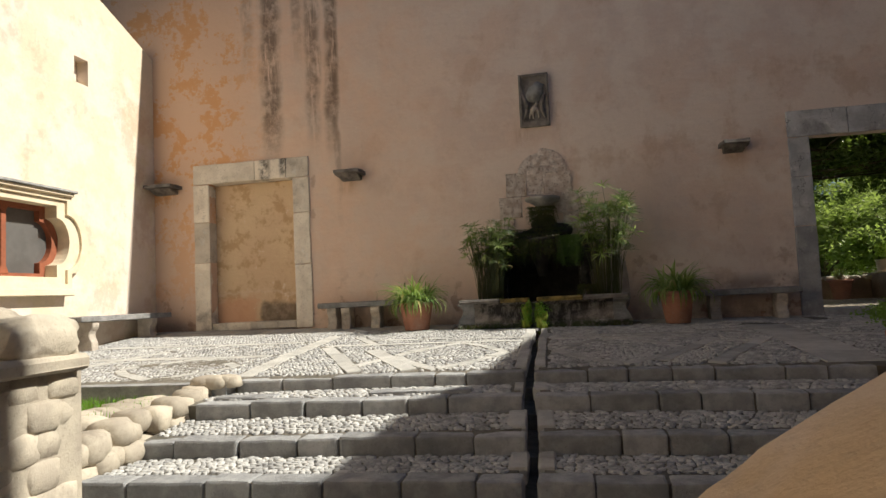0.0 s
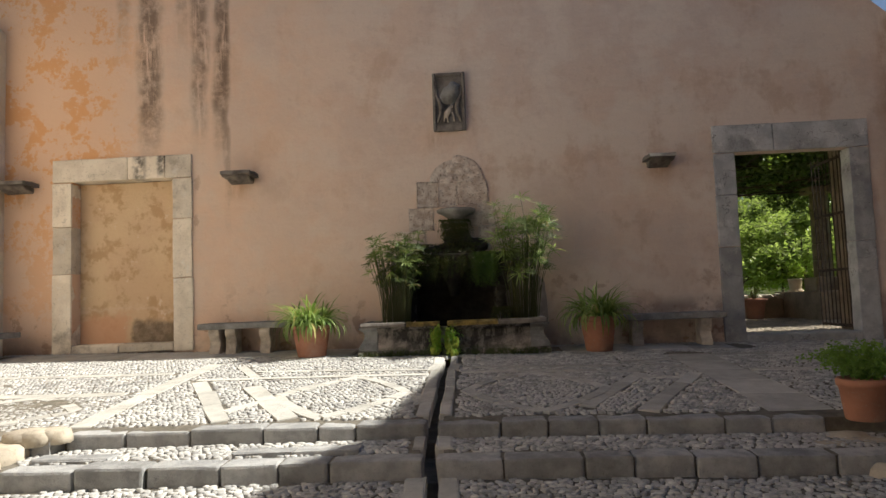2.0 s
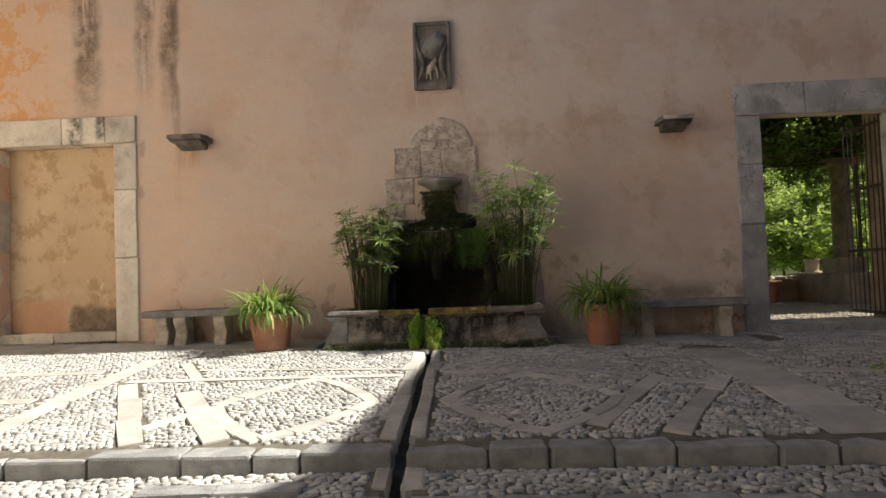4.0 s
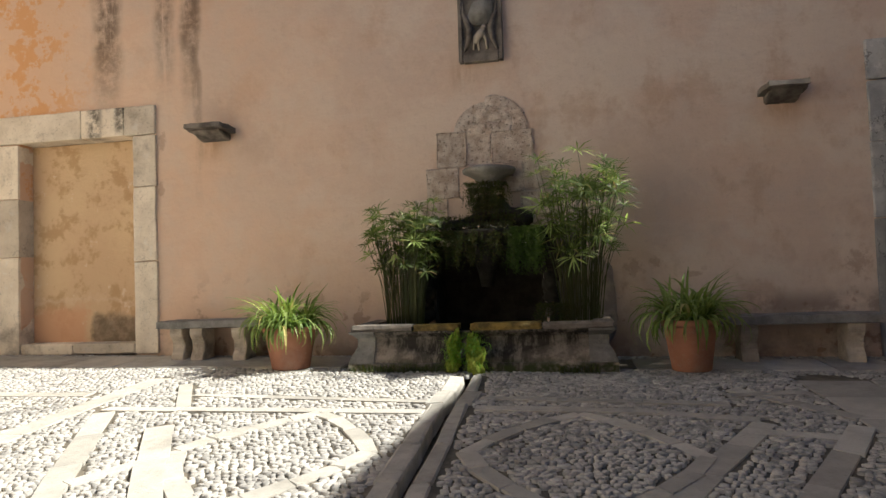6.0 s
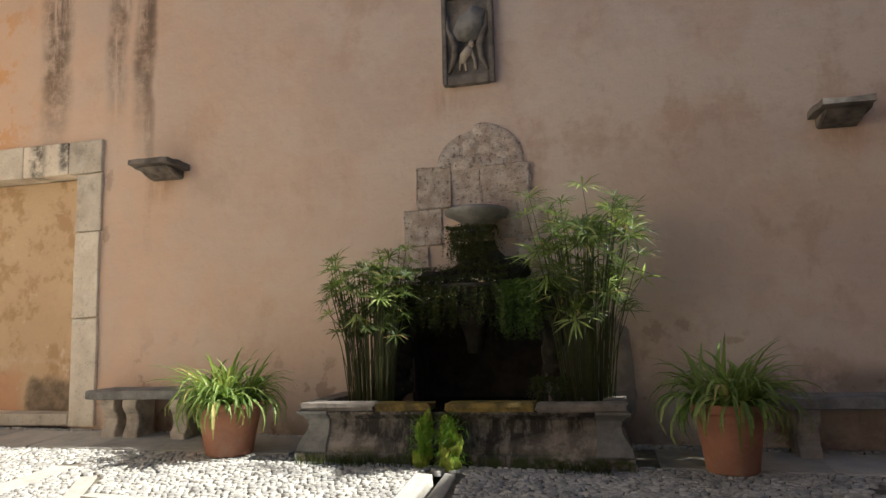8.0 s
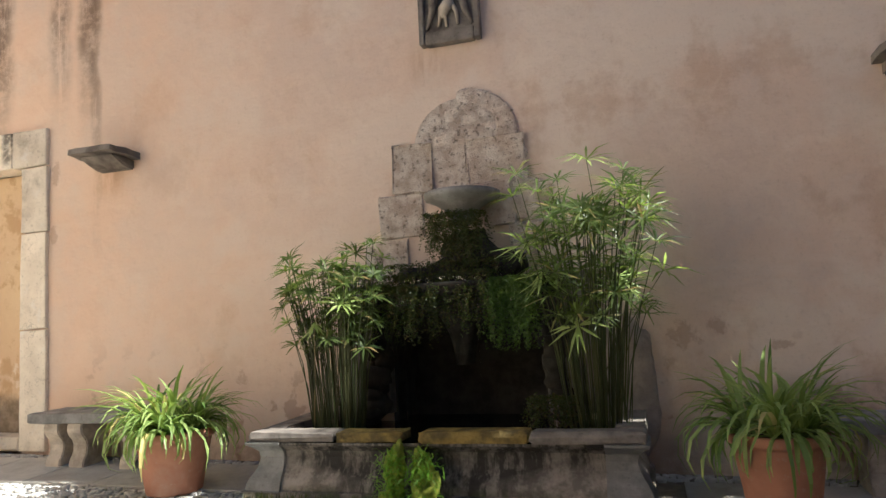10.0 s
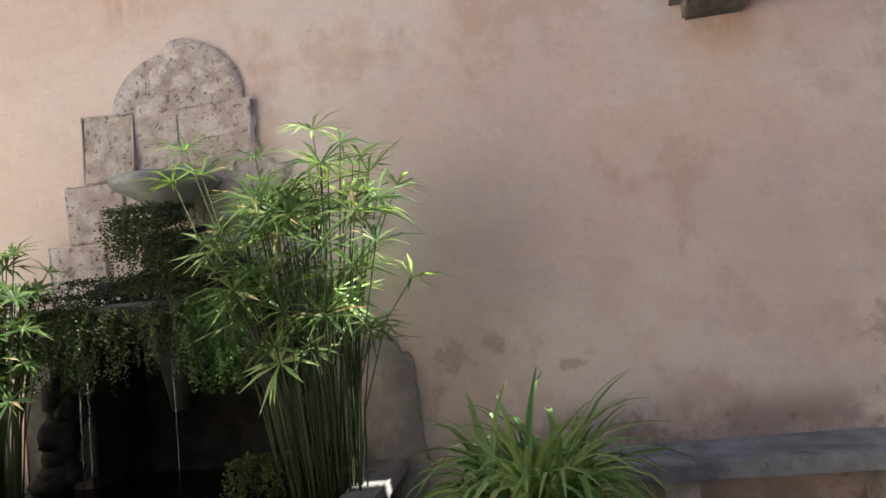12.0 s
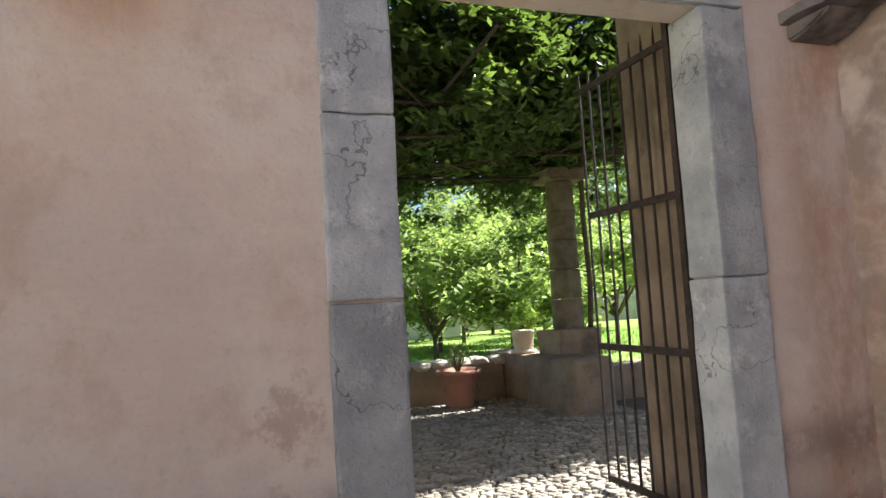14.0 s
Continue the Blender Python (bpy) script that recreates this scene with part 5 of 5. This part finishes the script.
def build_window():
    w = tagged(new("window_1"), "baroque window in a carved cream stone frame with red woodwork", "window", kind="structure")
    X = WALL_LEFT
    bm = bmesh.new()
    ring(bm, window_outline(-4.3, -2.2, 0.89, 2.25, 0.32), window_outline(-4.0, -2.42, 1.05, 2.09, 0.25), X - 0.25, X + 0.06)
    part("window_surround", bm, M_CREAM, w, "carved cream stone surround")
    bm = bmesh.new()
    ring(bm, window_outline(-4.33, -2.17, 0.87, 2.26, 0.335), window_outline(-4.24, -2.26, 0.95, 2.18, 0.295), X, X + 0.10)
    part("outer_moulding", bm, M_CREAM, w)
    for y0, y1, z0, z1, o, m in ((-4.36, -2.17, 2.24, 2.29, 0.15, M_CREAM), (-4.38, -2.14, 2.29, 2.33, 0.19, M_SEAT), (-4.38, -2.2, 0.78, 0.88, 0.17, M_CREAM)):
        part("cornice" if z0 > 2 else "window_sill", block(X, X + o, y0, y1, z0, z1, 0.015, 0.004, 3), m, w)
    bm = bmesh.new()
    ring(bm, window_outline(-4.02, -2.40, 1.04, 2.10, 0.26), window_outline(-3.92, -2.52, 1.11, 2.02, 0.23), X - 0.26, X - 0.14)
    part("window_frame", bm, M_REDWOOD, w, "dark red wooden frame")
    bm = bmesh.new()
    prism(bm, [(-3.24, 1.10), (-3.06, 1.10), (-3.11, 1.2), (-3.11, 1.95), (-3.06, 2.05), (-3.24, 2.05), (-3.19, 1.95), (-3.19, 1.2)], 0, X - 0.25, X - 0.13)
    part("mullion", bm, M_REDWOOD, w, "red wooden mullion")
    for a, b in ((-4.05, -3.15), (-3.15, -2.12)):
        bm = bmesh.new()
        box(bm, X - 0.235, X - 0.229, a, b, 1.05, 2.1)
        part("pane", bm, M_PANE, w, "window pane coloured the dark grey of its reflection")
    bm = bmesh.new()
    box(bm, X - 1.5, X - 0.61, -4.6, -1.7, 0.7, 2.6)
    tagged(part("room_behind", bm, M_DARKSTONE), "dark room behind the window", "room", kind="structure")


# ---- the garden behind the gate ----
def leaf_cloud(bm, r, centre, radii, count, size, shell=0.35):
    """Leaves scattered in an uneven lump."""
    for _ in range(count):
        v = Vector((r.gauss(0, 1), r.gauss(0, 1), r.gauss(0, 1))).normalized()
        k = (shell + (1 - shell) * r.random()) * (0.75 + 0.5 * noise.noise(v * 2.2 + Vector(centre)))
        c = Vector(centre) + Vector((v.x * radii[0], v.y * radii[1], v.z * radii[2])) * k
        s = size * r.uniform(0.6, 1.25)
        u = Vector((r.uniform(-1, 1), r.uniform(-1, 1), r.uniform(-0.6, 0.6))).normalized()
        w = u.cross(Vector((r.uniform(-.5, .5), r.uniform(-.5, .5), 1))).normalized()
        q = [bm.verts.new(p) for p in (c - u * s, c - w * s * 0.5, c + u * s, c + w * s * 0.5)]
        bm.faces.new(q)


def tree(place, height, crown, seed, label, leaf=0.1, count=2600):
    t = thing("garden_tree", place, label, "tree", "trees on the lawn")
    r = random.Random(seed)
    bm = bmesh.new()
    fork = height * 0.22
    tube(bm, [(0, 0, -0.1), (0.03, 0.02, fork * 0.5), (0, 0, fork)], [0.075, 0.06, 0.05], 8)
    tips = []
    for i in range(7):
        a = i * math.tau / 7 + r.uniform(-0.3, 0.3)
        tip = Vector((math.cos(a) * crown * r.uniform(0.45, 0.8), math.sin(a) * crown * r.uniform(0.45, 0.8), fork + (height - fork) * r.uniform(0.18, 0.9)))
        tube(bm, [(0, 0, fork * r.uniform(0.8, 1)), tip * 0.5 + Vector((0, 0, fork * 0.55)), tip], [0.05, 0.03, 0.01], 6)
        tips.append(tip)
    part("trunk", bm, M_BARK, t, "", True)
    bm = bmesh.new()
    for i in range(34):
        c = r.choice(tips) * r.uniform(0.75, 1.1) + Vector((r.uniform(-1, 1), r.uniform(-1, 1), r.uniform(-0.6, 0.5))) * crown * 0.35
        leaf_cloud(bm, r, c, (crown * 0.38, crown * 0.38, crown * 0.3), count // 34, leaf, 0.2)
    part("crown", bm, M_TREELEAF, t, "loose sunlit green leaves")


GARDEN_Z = 0.06


def build_garden():
    r = random.Random(90)
    bm = bmesh.new()
    box(bm, 2.5, 10.0, 0.5, 5.3, -0.3, GARDEN_Z - 0.02)
    terrace = tagged(part("terrace", bm, M_MORTAR), "cobbled terrace under the pergola", "terrace", kind="structure")
    field = cobble_field([(3.9, 7.4, 0.55, 5.1, 0.06)], 0.066, 9, lambda x, y: False, lambda x, y: GARDEN_Z)
    ob = new("cobbles", cobble_mesh("terrace_cobbles", field, M_BROWNCOBBLE))
    ob.parent = terrace
    tagged(ob, kind="stuff")
    # lawn to the far wall, and the land beyond
    bm = bmesh.new()
    n = 40
    grid = [[bm.verts.new((-60 + 180 * i / n, 1.0 + 119 * (j / n) ** 2, -0.06 + (0.0 if j < 2 else 0.1 * noise.noise((i * 0.4, j * 0.3, 0))) - 0.008 * min(119 * (j / n) ** 2, 30))) for i in range(n + 1)] for j in range(n + 1)]
    for j in range(n):
        for i in range(n):
            bm.faces.new((grid[j][i], grid[j][i + 1], grid[j + 1][i + 1], grid[j + 1][i]))
    tagged(part("lawn", bm, M_LAWN), "sunlit green lawn striped with tree shade", "lawn", kind="structure")
    bm = bmesh.new()
    for _ in range(9000):
        x, y = r.uniform(5, 20), r.uniform(5.6, 18)
        z = -0.06 - 0.008 * (y - 1)
        a, h = r.uniform(0, math.tau), r.uniform(0.05, 0.13)
        p = Vector((x, y, z))
        strap(bm, [p, p + Vector((math.cos(a) * 0.02, math.sin(a) * 0.02, h))], [0.012, 0.002], (-math.sin(a), math.cos(a), 0))
    tagged(part("grass", bm, M_GRASS), "long grass blades on the lawn", "grass", kind="stuff")

    # low walls of the pergola
    low = tagged(new("low_wall"), "low rendered parapet wall round the terrace", "low wall", kind="structure")
    bm = block(6.72, 7.2, 3.4, 5.5, -0.1, 0.60, 0.03, 0.015, 4)
    bmesh.ops.subdivide_edges(bm, edges=bm.edges[:], cuts=2)
    part("wall", bm, M_RENDER, low)
    bm = block(2.6, 6.71, 5.05, 5.45, -0.1, 0.52, 0.03, 0.015, 5)
    part("wall", bm, M_RENDER, low)
    for i in range(16):
        part("stone", boulder((2.9 + i * 0.25, 5.2, 0.5), (0.16, 0.18, 0.07), 700 + i, 2, 0.2, 0.5), M_RUBBLE, low)

    def column(x, y):
        c = thing("pergola_column", (x, y, 0.58), "square-footed stone column holding up the pergola vines", "column", "pergola columns")
        part("base", block(-0.27, 0.27, -0.27, 0.27, 0.0, 0.3, 0.03, 0.012, 1), M_RENDER, c)
        z = 0.3
        for k in range(5):
            bm = bmesh.new()
            lathe(bm, [(0.175 - k * 0.004, z + 0.004), (0.18 - k * 0.004, z + 0.02), (0.178 - k * 0.004, z + 0.32), (0.172 - k * 0.004, z + 0.336)], 20, wobble=0.01)
            part("drum", bm, M_MOSSY, c, "", True)
            z += 0.34
        part("capital", block(-0.25, 0.25, -0.25, 0.25, z, z + 0.14, 0.03, 0.01, 2), M_RENDER, c)
        bm = bmesh.new()
        tube(bm, [(0.2, -0.1, -0.1), (0.24, -0.14, 0.8), (0.2, -0.16, 1.6), (0.26, -0.1, 2.5), (0.1, -0.3, 3.0)], [0.035, 0.03, 0.03, 0.025, 0.02], 7)
        part("vine_stem", bm, M_BARK, c, "twisted vine stem", True)

    part("wall", block(7.2, 10.5, 4.0, 4.4, -0.1, 0.42, 0.03, 0.015, 6), M_RENDER, low)
    column(7.2, 4.25)

    # pots on and before the low wall
    p = thing("white_pot", (6.85, 4.75, 0.60), "cream pot with a bright yellow-green shrub on the low wall", "potted plant")
    bm = bmesh.new()
    lathe(bm, [(0.15, 0), (0.16, 0.03), (0.115, 0.035), (0.115, 0.05), (0.135, 0.24), (0.145, 0.245), (0.145, 0.27), (0.13, 0.27), (0.12, 0.25), (0.02, 0.25)], 28)
    part("pot", bm, M_POTPALE, p, "", True)
    bm = bmesh.new()
    for k in range(14):
        leaf_cloud(bm, r, (r.uniform(-.08, .24), r.uniform(-.15, .15), 0.33 + r.random() * 0.28), (0.13, 0.13, 0.11), 90, 0.022)
    part("shrub", bm, M_YELLOW, p, "yellow-green leaves")
    q = thing("terracotta_pot", (5.98, 4.72, GARDEN_Z), "large terracotta pot with a dry shrub on the terrace", "potted plant")
    bm = bmesh.new()
    lathe(bm, [(0.15, 0), (0.155, 0.02), (0.215, 0.36), (0.26, 0.375), (0.265, 0.42), (0.24, 0.425), (0.22, 0.39), (0.02, 0.38)], 32)
    part("pot", bm, M_POT, q, "", True)
    bm = bmesh.new()
    for k in range(22):
        a = r.uniform(0, math.tau)
        d = Vector((math.cos(a) * r.uniform(0.1, 0.6), math.sin(a) * r.uniform(0.1, 0.6), 1)).normalized() * r.uniform(0.25, 0.5)
        tube(bm, [(0, 0, 0.36), d * 0.4 + Vector((0, 0, 0.36)), d * 0.75 + Vector((0, 0, 0.36))], [0.006, 0.005, 0.002], 4)
    part("twigs", bm, M_DRYSEDGE, q)
    bm = bmesh.new()
    leaf_cloud(bm, r, (0, 0, 0.55), (0.24, 0.24, 0.14), 130, 0.022)
    part("leaves", bm, M_STRAP, q)

    # pergola: wires, poles and the vine roof
    pergola = thing("pergola", (0, 0, GARDEN_Z), "pergola of thin iron rods thick with vine leaves", "pergola")
    for a, b in (((2.6, 4.25, 2.58), (7.3, 4.25, 2.58)), ((7.2, 1.1, 2.75), (7.2, 5.6, 2.62)), ((5.0, 1.0, 2.9), (5.2, 5.6, 2.75)), ((2.6, 2.4, 2.85), (8.0, 2.4, 2.85))):
        bm = bmesh.new()
        tube(bm, [a, tuple((u + v) / 2 - (0.03 if k == 2 else 0) for k, (u, v) in enumerate(zip(a, b))), b], 0.014, 6)
        part("rod", bm, M_IRON, pergola)
    for k in range(14):
        bm = bmesh.new()
        x, y = r.uniform(3.2, 7.6), r.uniform(2.2, 5.2)
        pts = [(x + r.uniform(-.15, .15) + i * r.uniform(-.25, .3), y + i * r.uniform(-.3, .3), 2.75 + 0.08 * math.sin(i * 1.7 + k)) for i in range(6)]
        tube(bm, pts, 0.014, 5)
        part("vine_stem", bm, M_BARK, pergola, "", True)
    bm = bmesh.new()
    for k in range(1750):
        x, y = r.uniform(2.4, 12.0), r.uniform(2.15, 6.8)
        if x > 8.3 and y > 4.5:
            continue
        leaf_cloud(bm, r, (x, y, 2.9 + r.uniform(-0.12, 0.8)), (0.45, 0.45, 0.26), 95, 0.058, 0.0)
    for k in range(420):
        x, y = r.uniform(2.6, 8.6), r.uniform(2.3, 3.6)
        leaf_cloud(bm, r, (x, y, 3.5 + r.uniform(-0.5, 1.1)), (0.45, 0.4, 0.3), 90, 0.058, 0.0)
    for k in range(150):
        x, y = r.uniform(4.0, 9.6), r.uniform(4.4, 7.2)
        leaf_cloud(bm, r, (x, y, 2.6 + r.uniform(-0.28, 0.2)), (0.26, 0.26, 0.25), 70, 0.045, 0.0)
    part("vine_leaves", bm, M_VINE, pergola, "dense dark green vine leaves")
    # sprays near the lintel in the lighter colour that stands for sun
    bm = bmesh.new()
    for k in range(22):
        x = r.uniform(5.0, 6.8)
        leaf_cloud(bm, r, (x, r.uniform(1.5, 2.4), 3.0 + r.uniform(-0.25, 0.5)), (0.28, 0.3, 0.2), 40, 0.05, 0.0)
    part("young_vine", bm, M_VINELIT, pergola, "vine leaves coloured lighter as if in sun")

    # trees, and the walls at the far end of the garden
    for i, (x, y, h, c) in enumerate(((8.0, 11.5, 3.6, 1.9), (10.6, 13.0, 3.9, 2.1), (13.4, 12.5, 3.9, 2.1), (7.6, 16.0, 4.6, 2.4), (11.2, 18.0, 4.8, 2.5), (15.0, 17.0, 4.8, 2.5), (14.0, 22.0, 5.4, 2.8), (18.5, 20.0, 5.2, 2.7), (9.0, 22.0, 5.4, 2.8), (9.2, 9.6, 3.3, 1.7), (12.6, 15.0, 4.2, 2.3), (9.4, 15.2, 4.2, 2.2))):
        tree((x, y, -0.1 - 0.008 * (y - 1)), h, c, 800 + i, "leafy orchard tree standing on the lawn", 0.085, 9000)
    far = tagged(new("garden_wall"), "grey stone wall at the end of the garden", "stone wall", kind="structure")
    bm = bmesh.new()
    box(bm, -5, 60, 25.0, 25.5, -0.5, 0.95)
    part("wall", bm, M_FARSTONE, far)
    house = tagged(new("white_house"), "white sunlit garden building behind the trees", "building")
    bm = bmesh.new()
    prism(bm, [(8.0, -0.5), (13.0, -0.5), (13.0, 1.6), (10.5, 2.4), (8.0, 1.6)], 1, 23.0, 24.9)
    part("wall", bm, M_WHITE, house)
    bm = bmesh.new()
    prism(bm, [(7.8, 1.55), (10.5, 2.42), (13.2, 1.55), (13.2, 1.7), (10.5, 2.58), (7.8, 1.7)], 1, 22.8, 25.0)
    part("roof", bm, M_POT, house, "terracotta tiled roof")
    bm = bmesh.new()
    for i in range(760):
        x = r.uniform(-2, 42)
        leaf_cloud(bm, r, (x, 27.5 + r.uniform(0, 4), r.uniform(0.6, 9.0)), (1.6, 1.4, 1.2), 120, 0.17, 0.0)
    tagged(part("woodland", bm, M_TREELEAF), "distant green woodland behind the garden wall", "trees", kind="stuff")

build_frames()
build_gate_leaf()
build_fountain()
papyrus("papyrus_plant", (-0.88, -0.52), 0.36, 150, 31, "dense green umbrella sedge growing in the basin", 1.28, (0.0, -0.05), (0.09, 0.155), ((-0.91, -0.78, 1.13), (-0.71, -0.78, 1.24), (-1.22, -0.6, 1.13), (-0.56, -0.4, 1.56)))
papyrus("papyrus_plant", (0.88, -0.56), 0.44, 98, 32, "tall umbrella sedge with front tips coloured bright as if sunlit, growing in the basin", 1.60, (0.02, -0.15), (0.15, 0.23), ((0.89, -0.76, 1.47), (0.53, -0.76, 1.53), (1.06, -0.76, 1.31), (0.98, -0.74, 1.76), (0.81, -0.8, 1.03), (0.79, -0.78, 1.57), (1.14, -0.74, 1.7), (0.62, -0.8, 1.36), (1.27, -0.3, 1.8), (0.9, -0.4, 2.1), (1.2, -0.35, 1.68), (1.32, -0.4, 1.34)))
potted_plant((-2.01, -0.80, ground(-2.0, -0.9)), 0.27, 0.42, 5, "sunlit terracotta pot of arching strap-leaved lilies before a bench", 300, 0.53)
potted_plant((1.81, -0.84, ground(1.82, -0.9)), 0.245, 0.455, 6, "shaded terracotta pot of dark green strap-leaved lilies", 300, 0.54)
feathery_pot((3.07, -4.62, -0.245), "terracotta pot of soft green fern on rubble edging")
bench((-3.77, 0, ground(-3.0, -0.3)), 1.45, 0, "blackened stone bench with scrolled legs beside the walled-up door", (0.23, 0.47, 0.97))
bench((2.2, 0, ground(3.0, -0.3)), 1.42, 0, "dark stone bench with scrolled legs beside the gateway", (0.22, 1.14))
bench((WALL_LEFT, -2.38, ground(-6.8, -1.3)), 2.2, 90, "stone bench along the sunlit house wall, its end in sun", (0.33, 1.75))
build_plaque()
build_corbels()
build_window()
build_garden()
build_rubble()
build_kerbs()
build_bands()
build_cobbles()
